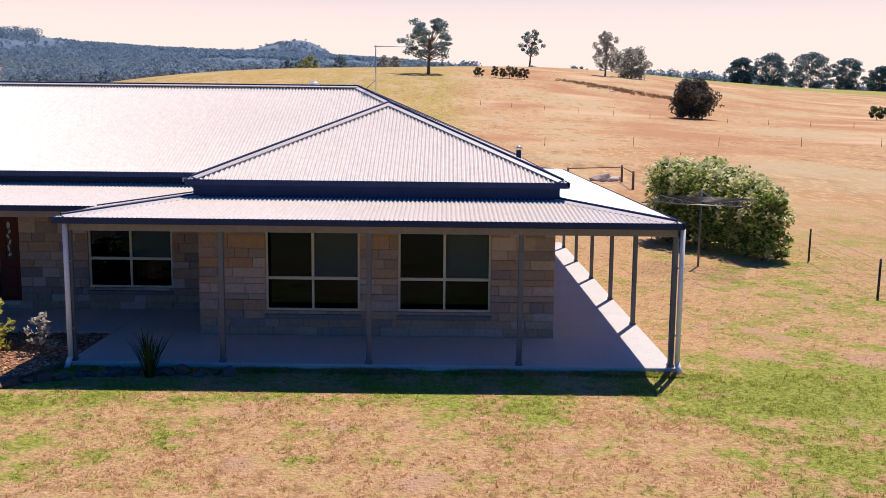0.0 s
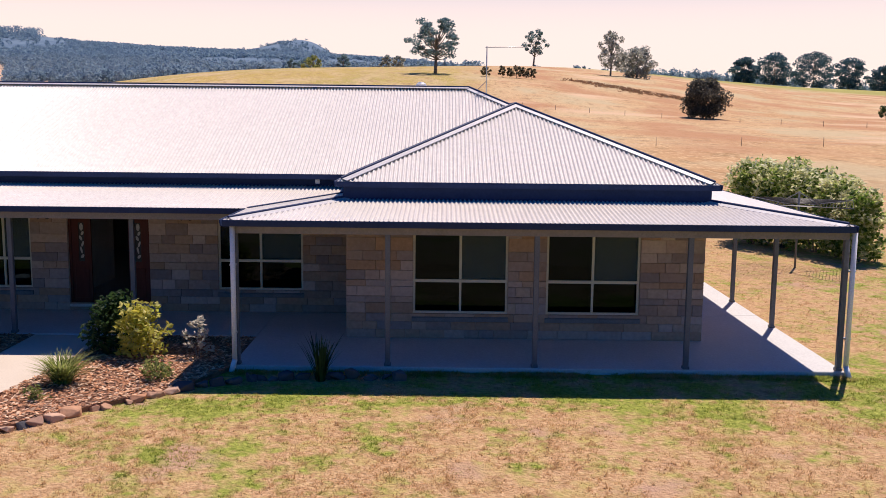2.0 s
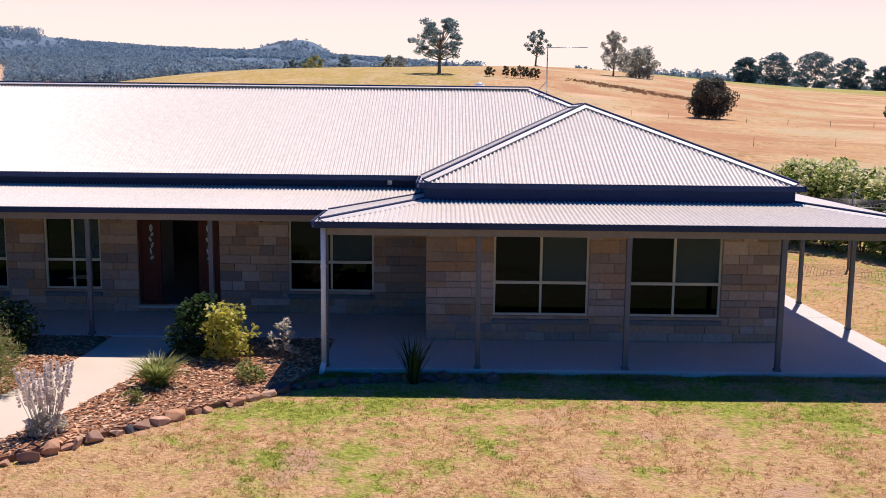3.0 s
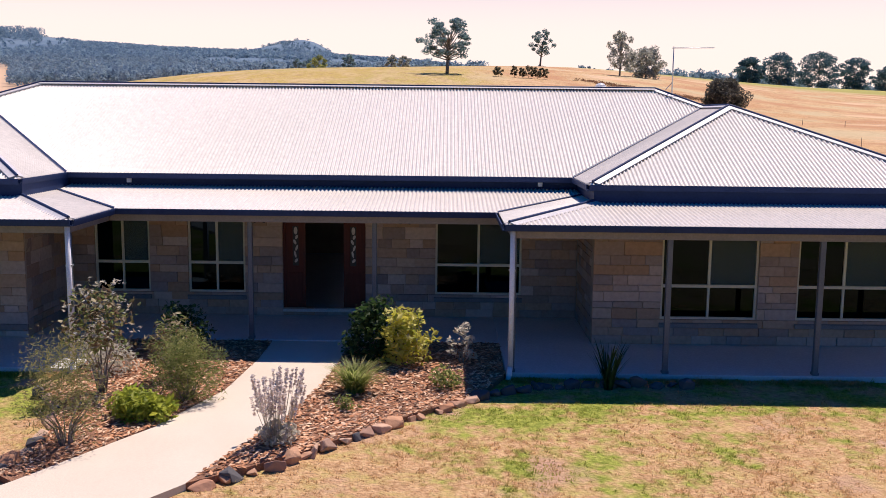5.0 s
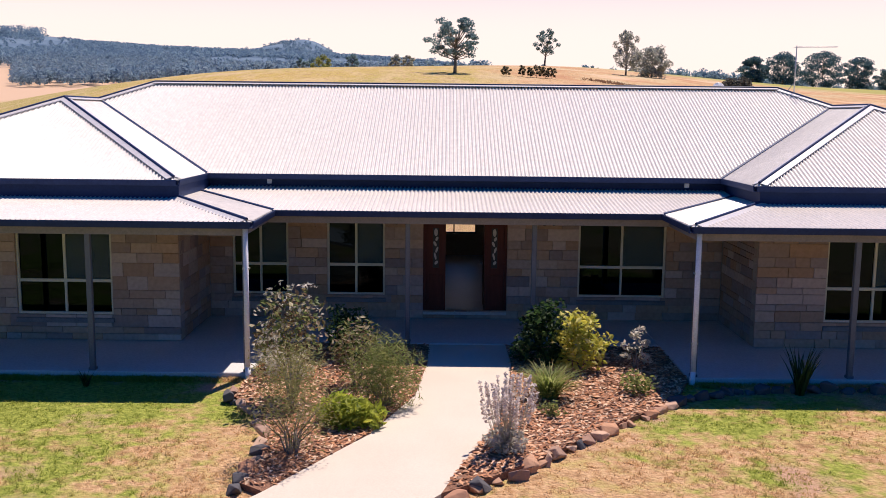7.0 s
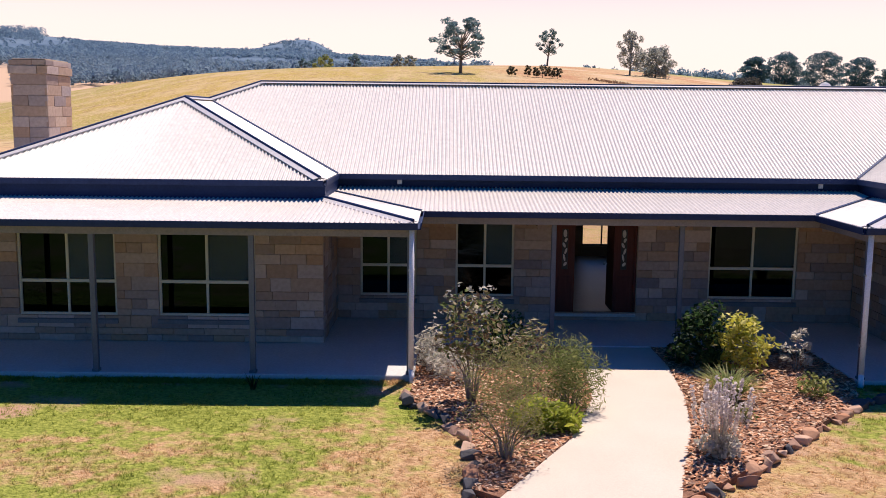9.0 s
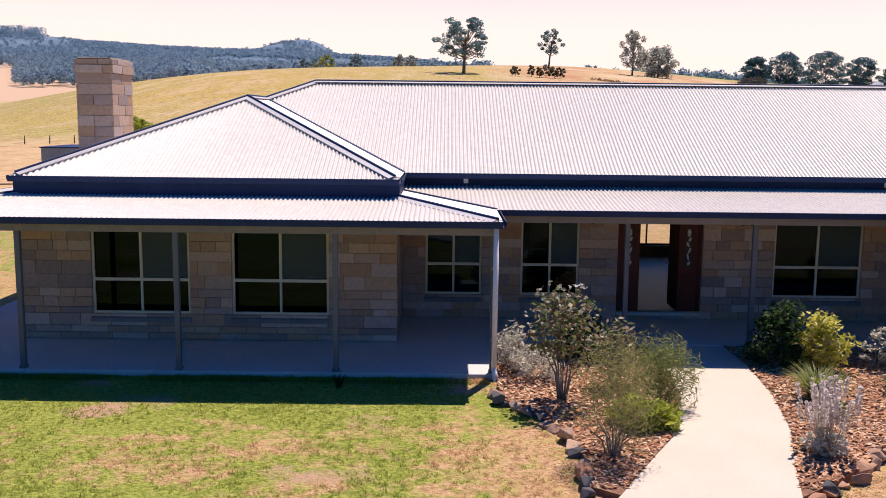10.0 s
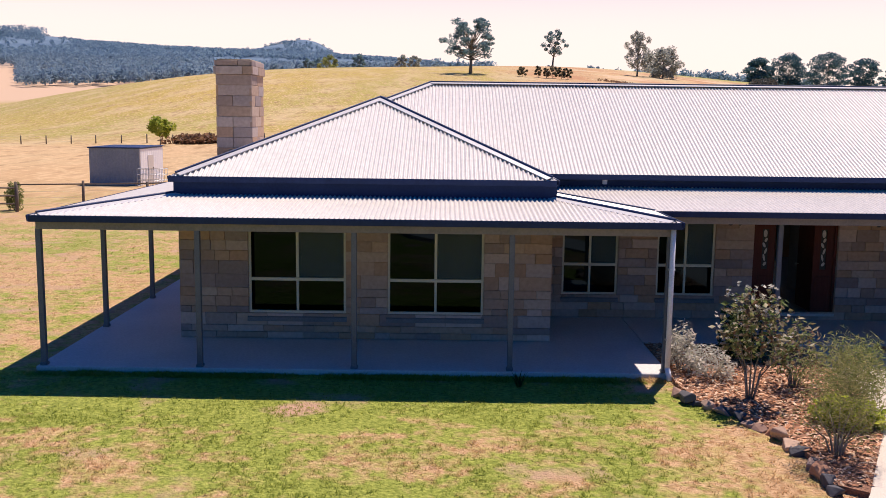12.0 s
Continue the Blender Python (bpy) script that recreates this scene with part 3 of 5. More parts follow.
def window(x0, x1, z0, z1, y, blind=0.0):
    """Aluminium window: frame, centre mullion, transom, four panes and a sloping brick sill."""
    w = new("window")
    w.parent = house
    w.location = ((x0 + x1) / 2, y, z0)
    W, Hh, f = x1 - x0, z1 - z0, 0.045
    bm = bmesh.new()
    for lo, hi in (((-W / 2, 0, 0), (-W / 2 + f, 0.09, Hh)), ((W / 2 - f, 0, 0), (W / 2, 0.09, Hh)), ((-W / 2 + f, 0, 0), (W / 2 - f, 0.09, f)), ((-W / 2 + f, 0, Hh - f), (W / 2 - f, 0.09, Hh))):
        add_box(bm, lo, hi, 0.004)
    part("window_frame", bm, M_CREAM, w, "cream painted aluminium frame")
    tz = Hh * 0.405
    part("transom", box((-W / 2 + f, 0.004, tz - 0.03), (W / 2 - f, 0.085, tz + 0.03), 0.004), M_CREAM, w, "cream bar")
    part("mullion", box((-0.022, 0.008, f), (0.022, 0.08, tz - 0.03), 0.003), M_CREAM, w, "cream bar")
    part("mullion", box((-0.026, 0.008, tz + 0.03), (0.026, 0.08, Hh - f), 0.003), M_CREAM, w, "cream bar")
    for a, b in ((-W / 2 + f, -0.024), (0.024, W / 2 - f)):
        for c, d in ((f, tz - 0.03), (tz + 0.03, Hh - f)):
            p = part("pane", box((a, 0.045, c), (b, 0.049, d)), M_GLASS, w, "dark reflecting glass")
            p.visible_shadow = False
    part("flyscreen", box((0.03, 0.02, tz + 0.035), (W / 2 - f, 0.023, Hh - f)), M_SCREEN, w, "grey flyscreen over one sash")
    if blind:
        part("roller_blind", box((-W / 2 + f, 0.16, Hh - blind), (W / 2 - f, 0.165, Hh)), M_BLIND, w, "half-drawn brown cloth blind")
    bm = bmesh.new()
    a, b = -W / 2 - 0.02, W / 2 + 0.02
    vs = [bm.verts.new(p) for p in ((a, -0.1, -0.15), (b, -0.1, -0.15), (b, 0.05, -0.12), (a, 0.05, -0.12), (a, -0.09, -0.075), (b, -0.09, -0.075), (b, 0.05, -0.012), (a, 0.05, -0.012))]
    for q in ((0, 1, 2, 3), (4, 5, 6, 7), (0, 1, 5, 4), (1, 2, 6, 5), (2, 3, 7, 6), (3, 0, 4, 7)):
        bm.faces.new([vs[k] for k in q])
    bmesh.ops.recalc_face_normals(bm, faces=bm.faces)
    part("window_sill", bm, M_SILL, w, "sloping grey brick sill")


for i, (a, b) in enumerate(RW):
    window(a, b, *WIN_Z, YW + 0.05, (0.55, 0.0)[i])
for a, b in LW:
    window(a, b, *WIN_Z, YW + 0.05)
for a, b in CW:
    window(a, b, *WIN_Z, YM + 0.05)

# ---- roofs ----
RE = 3.23
APEX_R, APEX_L = (-0.65, 21.39, 4.79), (-18.77, 21.39, 4.79)
RID_R, RID_L = (-1.67, 24.55, 5.25), (-17.69, 24.55, 5.25)
JR, JL = (-0.65, 23.46, 4.79), (-18.77, 23.46, 4.79)
R0, R1, L0, L1 = -4.35, 3.06, -22.43, -15.2
YE, YME, YBE = 17.58, 19.76, 29.35
ROOF = "pale grey corrugated steel roof sheeting"
X, Y = (1, 0, 0), (0, 1, 0)
for poly, along in (
    (((R0, YE, RE), (R1, YE, RE), APEX_R), X),
    (((R1, YE, RE), (R1, YBE, RE), RID_R, JR, APEX_R), Y),
    (((R0, YE, RE), APEX_R, JR, (R0, YME, RE)), Y),
    (((L0, YE, RE), (L1, YE, RE), APEX_L), X),
    (((L0, YE, RE), APEX_L, JL, RID_L, (L0, YBE, RE)), Y),
    (((L1, YE, RE), (L1, YME, RE), JL, APEX_L), Y),
    (((R0, YME, RE), JR, RID_R, RID_L, JL, (L1, YME, RE)), X),
    (((R1, YBE, RE), (L0, YBE, RE), RID_L, RID_R), X),
):
    part("roof_sheet", corrugated(poly, along), M_ROOF, house, ROOF)

VR, VL, VRI, VLI = 4.79, -24.15, -6.07, -13.38
YV, YMV, YBV = 15.42, 17.44, 32.6
for poly, along in (
    (((VRI, YV, EAVE), (VR, YV, EAVE), (XR1 + 0.02, YW, TOP), (XR0 - 0.02, YW, TOP)), X),
    (((VR, YV, EAVE), (VR, YBV, EAVE), (XR1, YBV - 1.9, TOP), (XR1, YW, TOP)), Y),
    (((VRI, YV, EAVE), (XR0, YW, TOP), (XR0, 19.32, TOP), (VRI, YMV, EAVE)), Y),
    (((VL, YV, EAVE), (VLI, YV, EAVE), (XL1 + 0.02, YW, TOP), (XL0 - 0.02, YW, TOP)), X),
    (((VL, YV, EAVE), (XL0, YW, TOP), (XL0, YBV - 1.9, TOP), (VL, YBV, EAVE)), Y),
    (((VLI, YV, EAVE), (VLI, YMV, EAVE), (XL1, 19.32, TOP), (XL1, YW, TOP)), Y),
    (((VLI, YMV, EAVE), (VRI, YMV, EAVE), (XR0, 19.32, TOP), (XR0, YM, 2.975), (XL1, YM, 2.975), (XL1, 19.32, TOP)), X),
    (((VR, YBV, EAVE), (VL, YBV, EAVE), (XL0, YB, TOP + 0.15), (XR1, YB, TOP + 0.15)), X),
):
    part("verandah_roof_sheet", corrugated(poly, along), M_ROOF, house, ROOF)

CAP = [(-0.15, -0.03), (-0.145, -0.018), (0.0, 0.022), (0.145, -0.018), (0.15, -0.03), (0.0, 0.01)]
ROLL = [(0.026 * math.cos(k * math.tau / 10), 0.026 * math.sin(k * math.tau / 10) + 0.04) for k in range(10)]
for a, b in ((RID_R, RID_L), (RID_R, JR), (RID_L, JL), ((R0, YE, RE), APEX_R), ((R1, YE, RE), APEX_R), ((L0, YE, RE), APEX_L), ((L1, YE, RE), APEX_L),
             (APEX_R, JR), (APEX_L, JL), (RID_R, (R1, YBE, RE)), (RID_L, (L0, YBE, RE)),
             ((VR, YV, EAVE), (XR1, YW, TOP)), ((VRI, YV, EAVE), (XR0, YW, TOP)), ((VL, YV, EAVE), (XL0, YW, TOP)), ((VLI, YV, EAVE), (XL1, YW, TOP))):
    if a[2] in (RE, EAVE):
        a = Vector(a).lerp(Vector(b), 0.12 / (Vector(b) - Vector(a)).length)
    if b[2] in (RE, EAVE):
        b = Vector(b).lerp(Vector(a), 0.12 / (Vector(b) - Vector(a)).length)
    cap = part("ridge_cap", sweep((a, b), [(p, q + 0.014) for p, q in CAP]), M_CAP, house, "folded pale steel ridge capping")
    part("ridge_roll", sweep((a, b), ROLL), M_DARK, cap, "dark rolled crest of the capping")
# valley strips coloured dark to stand for shadow below the cut sheet ends
VALLEY = [(-0.035, 0.024), (0.0, 0.012), (0.035, 0.024), (0.0, -0.01)]
for a, b in (((R0, YME, RE), JR), ((L1, YME, RE), JL), ((VRI, YMV, EAVE), (XR0, 19.32, TOP)), ((VLI, YMV, EAVE), (XL1, 19.32, TOP))):
    part("valley_shade_gutter", sweep((a, b), [(p, q + 0.012) for p, q in VALLEY]), M_DARK, house, "narrow steel valley gutter, dark for the shadow under the sheet ends")

GUT = [(-0.05, -0.10), (0.05, -0.10), (0.065, -0.02), (0.065, 0.012), (0.05, 0.012), (0.045, -0.01), (0.04, -0.085), (-0.04, -0.085), (-0.045, 0.0), (-0.055, 0.0)]


def gutter(a, b, z):
    part("gutter", sweep(((*a, z), (*b, z)), GUT), M_DARK, house, "dark blue-grey steel gutter")


for a, b in (((R0, YE), (R1, YE)), ((R1, YE), (R1, YBE)), ((R0, YME), (R0, YE)), ((L0, YE), (L1, YE)), ((L0, YBE), (L0, YE)), ((L1, YE), (L1, YME)), ((L1, YME), (R0, YME)), ((R1, YBE), (L0, YBE))):
    gutter(a, b, RE)
for a, b in (((VRI, YV), (VR, YV)), ((VR, YV), (VR, YBV)), ((VRI, YMV), (VRI, YV)), ((VL, YV), (VLI, YV)), ((VL, YBV), (VL, YV)), ((VLI, YV), (VLI, YMV)), ((VLI, YMV), (VRI, YMV)), ((VR, YBV), (VL, YBV))):
    gutter(a, b, EAVE)

# dark fascia bands under the upper eaves
for lo, hi in (((XR0 - 0.05, YW - 0.06, 2.86), (XR1 + 0.05, YW + 0.0, 3.16)), ((XR1 - 0.01, YW, 2.86), (XR1 + 0.05, YB, 3.16)), ((XR0 - 0.05, YW, 2.86), (XR0, YM - 0.06, 3.16)),
               ((XL0 - 0.05, YW - 0.06, 2.86), (XL1 + 0.05, YW + 0.0, 3.16)), ((XL0 - 0.05, YW, 2.86), (XL0 + 0.01, YB, 3.16)), ((XL1, YW, 2.86), (XL1 + 0.05, YM - 0.06, 3.16)),
               ((XL1 + 0.05, YM - 0.06, 2.9), (XR0 - 0.05, YM + 0.02, 3.16))):
    part("fascia_band", box(lo, hi), M_DARK, house, "dark blue-grey fascia above the verandah roof")

# verandah beams
BZ = (2.46, 2.60)
for lo, hi in (((VRI + 0.12, 15.55, BZ[0]), (VR - 0.03, 15.64, BZ[1])), ((VR - 0.12, 15.64, BZ[0]), (VR - 0.03, YBV - 0.1, BZ[1])), ((VRI + 0.12, 15.64, BZ[0]), (VRI + 0.21, 17.6, BZ[1])),
               ((VL + 0.03, 15.55, BZ[0]), (VLI - 0.12, 15.64, BZ[1])), ((VL + 0.03, 15.64, BZ[0]), (VL + 0.12, YBV - 0.1, BZ[1])), ((VLI - 0.21, 15.64, BZ[0]), (VLI - 0.12, 17.6, BZ[1])),
               ((VLI - 0.12, 17.56, BZ[0]), (VRI + 0.12, 17.65, BZ[1]))):
    part("verandah_beam", box(lo, hi, 0.006), M_BEAM, house, "painted timber verandah beam")


def soffit(poly, drop=0.045):
    bm = bmesh.new()
    top = [bm.verts.new((x, y, z - drop)) for x, y, z in poly]
    low = [bm.verts.new((x, y, z - drop - 0.02)) for x, y, z in poly]
    bm.faces.new(top)
    bm.faces.new(low[::-1])
    for i in range(len(poly)):
        j = (i + 1) % len(poly)
        bm.faces.new((top[i], top[j], low[j], low[i]))
    bmesh.ops.recalc_face_normals(bm, faces=bm.faces)
    part("soffit", bm, M_CEIL, house, "boarded verandah ceiling")


soffit(((VRI + 0.1, YV + 0.1, EAVE), (VR - 0.1, YV + 0.1, EAVE), (XR1 + 0.02, YW, TOP), (XR0 - 0.02, YW, TOP)))
soffit(((VL + 0.1, YV + 0.1, EAVE), (VLI - 0.1, YV + 0.1, EAVE), (XL1 + 0.02, YW, TOP), (XL0 - 0.02, YW, TOP)))
soffit(((VLI, YMV + 0.1, EAVE), (VRI, YMV + 0.1, EAVE), (XR0 - 0.03, 19.3, TOP), (XR0 - 0.03, YM, 2.97), (XL1 + 0.03, YM, 2.97), (XL1 + 0.03, 19.3, TOP)))
for x0, y0, x1, y1 in ROOMS:
    part("ceiling_panel", box((x0, y0, 2.55), (x1, y1, 2.6)), M_PLASTER, house)


# ---- posts, pipes and door ----
def post(x, y, top=2.47):
    bm = bmesh.new()
    add_box(bm, (x - 0.045, y - 0.045, SLAB), (x + 0.045, y + 0.045, top), 0.006)
    p = part("verandah_post", bm, M_POST, house, "square grey painted verandah post")
    part("post_shoe", box((x - 0.06, y - 0.06, SLAB), (x + 0.06, y + 0.06, SLAB + 0.05), 0.008), M_POST, p, "steel post shoe")


for x in (4.735, 2.035, -0.643, -3.243, -5.9, -13.51, -16.148, -18.8, -21.43, -24.09):
    post(x, 15.6)
for y in (19.03, 21.83, 24.86, 27.95, 31.0):
    post(4.735, y)
for y in (18.55, 21.55, 24.6, 27.6, 30.6):
    post(-24.09, y)
for x in (-10.87, -8.45):
    post(x, 17.82)


def downpipe(x, y, kick):
    bm = bmesh.new()
    add_tube(bm, (x, y, EAVE - 0.1), (x, y, 0.2), 0.045, 0.045, 12)
    p = part("downpipe", bm, M_PIPE, house, "round pale painted downpipe")
    bm = bmesh.new()
    add_tube(bm, (x, y, 0.22), (x + kick, y - 0.10, 0.02), 0.047, 0.05, 12)
    part("shoe", bm, M_PIPE, p)
    for z in (0.7, 1.9):
        part("pipe_clip", box((x - 0.055, y - 0.02, z), (x + 0.055, y + 0.09, z + 0.03)), M_GALV, p, "galvanised clip")


downpipe(-5.93, 15.5, -0.04)
downpipe(-13.48, 15.5, 0.03)
downpipe(4.83, 15.5, 0.03)


def entrance():
    x0, x1, z0, z1, y = DOOR[0], DOOR[1], 0.27, 2.26, YM + 0.06
    d = new("entrance_door")
    d.parent = house
    d.location = ((x0 + x1) / 2, y, z0)
    W, Hh = x1 - x0, z1 - z0
    bm = bmesh.new()
    for lo, hi in (((-W / 2, 0, 0), (-W / 2 + 0.06, 0.13, Hh)), ((W / 2 - 0.06, 0, 0), (W / 2, 0.13, Hh)), ((-W / 2 + 0.06, 0, Hh - 0.06), (W / 2 - 0.06, 0.13, Hh))):
        add_box(bm, lo, hi, 0.005)
    part("door_frame", bm, M_DOOR, d, "red-brown timber frame")
    part("threshold", box((-W / 2, -0.1, -0.06), (W / 2, 0.16, 0.0), 0.008), M_CONCRETE, d, "pale stone threshold")
    for sx in (-1, 1):
        a, b = sorted((sx * (W / 2 - 0.06), sx * 0.42))
        bm = wall_solid(a, b, 0.0, Hh - 0.06, [((a + b) / 2 - 0.065, (a + b) / 2 + 0.065, 0.95, 1.82)], lambda u, w, z: (u, 0.03 + w, z), 0.05)
        side = part("side_panel", bm, M_DOOR, d, "dark red timber panel with a narrow leadlight")
        c = (a + b) / 2
        part("leadlight", box((c - 0.065, 0.05, 0.95), (c + 0.065, 0.058, 1.82)), M_BLACK, side, "dark leadlight strip")
        for dx, z, rx, rz, lean in ((0.0, 1.72, 0.04, 0.085, 0), (0.02, 1.58, 0.028, 0.05, 25), (-0.02, 1.47, 0.028, 0.06, -25), (0.02, 1.34, 0.024, 0.07, 18), (-0.012, 1.2, 0.022, 0.08, -12), (0.01, 1.06, 0.03, 0.05, 35)):
            bm = bmesh.new()
            ca, sa = math.cos(radians(lean)), math.sin(radians(lean))
            rings = []
            for y in (0.046, 0.05):
                rings.append([bm.verts.new((c + dx + ca * rx * math.cos(k * math.tau / 12) + sa * rz * math.sin(k * math.tau / 12), y, z - sa * rx * math.cos(k * math.tau / 12) + ca * rz * math.sin(k * math.tau / 12))) for k in range(12)])
            bm.faces.new(rings[0])
            for k in range(12):
                bm.faces.new((rings[0][k], rings[0][(k + 1) % 12], rings[1][(k + 1) % 12], rings[1][k]))
            bmesh.ops.recalc_face_normals(bm, faces=bm.faces)
            ob = link_mesh("glass_piece", bm, M_LEADLIGHT)
            ob.parent = side
            tagged(ob, "frosted pale glass piece")
        for lo, hi in (((a + 0.06, 0.018, 0.12), (b - 0.06, 0.032, 0.8)),):
            part("raised_panel", box(lo, hi, 0.006), M_DOOR, side)
    bm = box((0.42, 0.1, 0.01), (0.46, 0.93, Hh - 0.07), 0.004)
    leaf_ = part("door_leaf", bm, M_DOOR, d, "red-brown timber door standing open")
    bm = bmesh.new()
    add_tube(bm, (0.36, 0.84, 0.95), (0.42, 0.84, 0.95), 0.012, 0.012, 8)
    add_tube(bm, (0.34, 0.84, 0.95), (0.365, 0.84, 0.95), 0.03, 0.03, 10)
    part("door_knob", bm, M_GALV, leaf_, "metal knob")


entrance()


def spotlight(x, y, z):
    t = new("sensor_light")
    t.parent = house
    t.location = (x, y, z)
    tagged(t, "small black sensor light")
    part("base", box((-0.05, -0.03, -0.05), (0.05, 0.03, 0.05), 0.008), M_BLACK, t)
    for sx in (-1, 1):
        bm = bmesh.new()
        add_tube(bm, (sx * 0.05, -0.03, -0.02), (sx * 0.11, -0.13, -0.07), 0.03, 0.055, 10)
        part("lamp_head", bm, M_BLACK, t)


for x in (-11.1, -7.95):
    spotlight(x, YM - 0.03, 2.3)
for x in (-0.6, -18.75):
    spotlight(x, YW - 0.03, 2.36)
part("wall_vent", box((-8.1, YM - 0.012, 2.28), (-7.8, YM + 0.03, 2.42), 0.004), M_BLACK, house, "dark wall vent")

# small square brackets on the fascia
for x in (-13.9, -5.05):
    part("fascia_light", box((x - 0.05, YM - 0.11, 3.02), (x + 0.05, YM - 0.062, 3.12), 0.01), M_PIPE, house, "small white square fascia light")

# ---- inside ----
for lo, hi in (((-11.0, YM + 0.27, 0.24), (-10.88, 23.6, 2.56)), ((-8.55, YM + 0.27, 0.24), (-8.43, 23.6, 2.56)), ((XL0 + 0.3, 23.6, 0.24), (-11.0, 23.72, 2.56)), ((-8.43, 23.6, 0.24), (XR1 - 0.3, 23.72, 2.56)),
               ((-15.1, YM + 0.27, 0.24), (-15.0, 23.6, 2.56)), ((-4.4, YM + 0.27, 0.24), (-4.3, 23.6, 2.56))):
    part("partition", box(lo, hi), M_PLASTER, house)


# ---- chimney ----
def chimney():
    c = thing("chimney", "tall oblong sandstone block chimney with corbelled cap", "chimney", at=(-21.87, 21.15, 3.0))
    rnd = random.Random(5)
    core = part("shaft", box((-0.35, -0.62, 0.0), (0.35, 0.62, 2.56)), M_MORTAR, c)

    def ring(z, high, grow):
        for face, L, turn in (((0, -0.65 - grow), 0.78 + 2 * grow, 0), ((0, 0.65 + grow), 0.78 + 2 * grow, 180), ((-0.39 - grow, 0), 1.3 + 2 * grow, -90), ((0.39 + grow, 0), 1.3 + 2 * grow, 90)):
            u = -L / 2
            while u < L / 2 - 1e-3:
                w = rnd.choice((0.36, 0.5, 0.62, 0.78))
                if L / 2 - (u + w) < 0.18:
                    w = L / 2 - u
                ob = new("block", block_mesh(w - 0.006, high - 0.006))
                ob.parent = core
                ob.matrix_basis = pose(face[0], face[1], z, 0, 0, turn) @ Matrix.Translation((u + w / 2, rnd.uniform(-0.004, 0.006), 0))
                u += w
    for r in range(10):
        ring(0.225 * (r + 0.5), 0.225, 0.0)
    ring(2.25 + 0.09, 0.18, 0.035)
    ring(2.43 + 0.06, 0.12, 0.015)
    cap = part("cap", box((-0.36, -0.62, 2.53), (0.36, 0.62, 2.575), 0.012), M_SANDCAP, c, "pale sandstone capping slab")
    part("flue", box((-0.2, -0.2, 2.575), (0.2, 0.2, 2.6), 0.008), M_DARK, cap, "dark flue cover")


M_SANDCAP = worn("sandstone_cap", (0.36, 0.27, 0.18), (0.46, 0.36, 0.25), 4, 30, 0.9, 0, 0.5, 0.008)
chimney()


# ---- aerial, flues ----
def aerial():
    t = thing("tv_aerial", "thin television aerial mast with a long boom", "aerial", at=(-1.2, 24.62, 5.1))
    bm = bmesh.new()
    add_tube(bm, (0, 0, 0), (0, 0, 1.26), 0.018, 0.014, 8)
    part("mast", bm, M_GALV, t)
    bm = bmesh.new()
    add_tube(bm, (-0.04, 0, 1.22), (1.05, 0.0, 1.24), 0.011, 0.011, 6)
    boom = part("boom", bm, M_GALV, t)
    for k in range(16):
        bm = bmesh.new()
        x = 0.02 + k * 0.066
        w = 0.28 - 0.012 * k
        add_tube(bm, (x, -w, 1.23), (x, w, 1.23), 0.004, 0.004, 4)
        part("element", bm, M_GALV, boom)
    bm = bmesh.new()
    add_tube(bm, (0, 0, 0.35), (-0.55, -0.45, -0.2), 0.008, 0.008, 6)
    part("stay", bm, M_DARK, t, "dark stay")
    bm = bmesh.new()
    for k in range(7):
        a, b = Vector((-0.55, -0.45, -0.2)), Vector((0.35, -1.55, -0.58))
        add_tube(bm, a.lerp(b, k / 7), a.lerp(b, (k + 0.75) / 7), 0.014, 0.014, 6)
    part("cable", bm, M_BLACK, t, "black cable clipped down the roof")


aerial()


def flue(x, y, z, h, name="roof_flue"):
    t = thing(name, "short dark metal roof flue with a cowl", "flue", at=(x, y, z))
    bm = bmesh.new()
    add_tube(bm, (0, 0, -0.15), (0, 0, h), 0.07, 0.07, 12)
    part("pipe", bm, M_DARK, t)
    bm = bmesh.new()
    add_tube(bm, (0, 0, h + 0.03), (0, 0, h + 0.12), 0.12, 0.04, 12)
    part("cowl", bm, M_GALV, t)


flue(2.72, 25.6, 3.38, 0.22)


def roof_vent():
    t = thing("roof_vent", "pale domed rotating roof ventilator", "vent", at=(-2.95, 25.35, 4.9))
    bm = bmesh.new()
    add_tube(bm, (0, 0, -0.1), (0, 0, 0.28), 0.1, 0.1, 12)
    part("neck", bm, M_GALV, t)
    bm = bmesh.new()
    for k in range(8):
        a, b = k * math.pi / 8, (k + 1) * math.pi / 8
        add_tube(bm, (0, 0, 0.40 - 0.14 * math.cos(a)), (0, 0, 0.40 - 0.14 * math.cos(b)), max(0.004, 0.16 * math.sin(a)), max(0.004, 0.16 * math.sin(b)), 14)
    part("dome", bm, M_PIPE, t)


roof_vent()


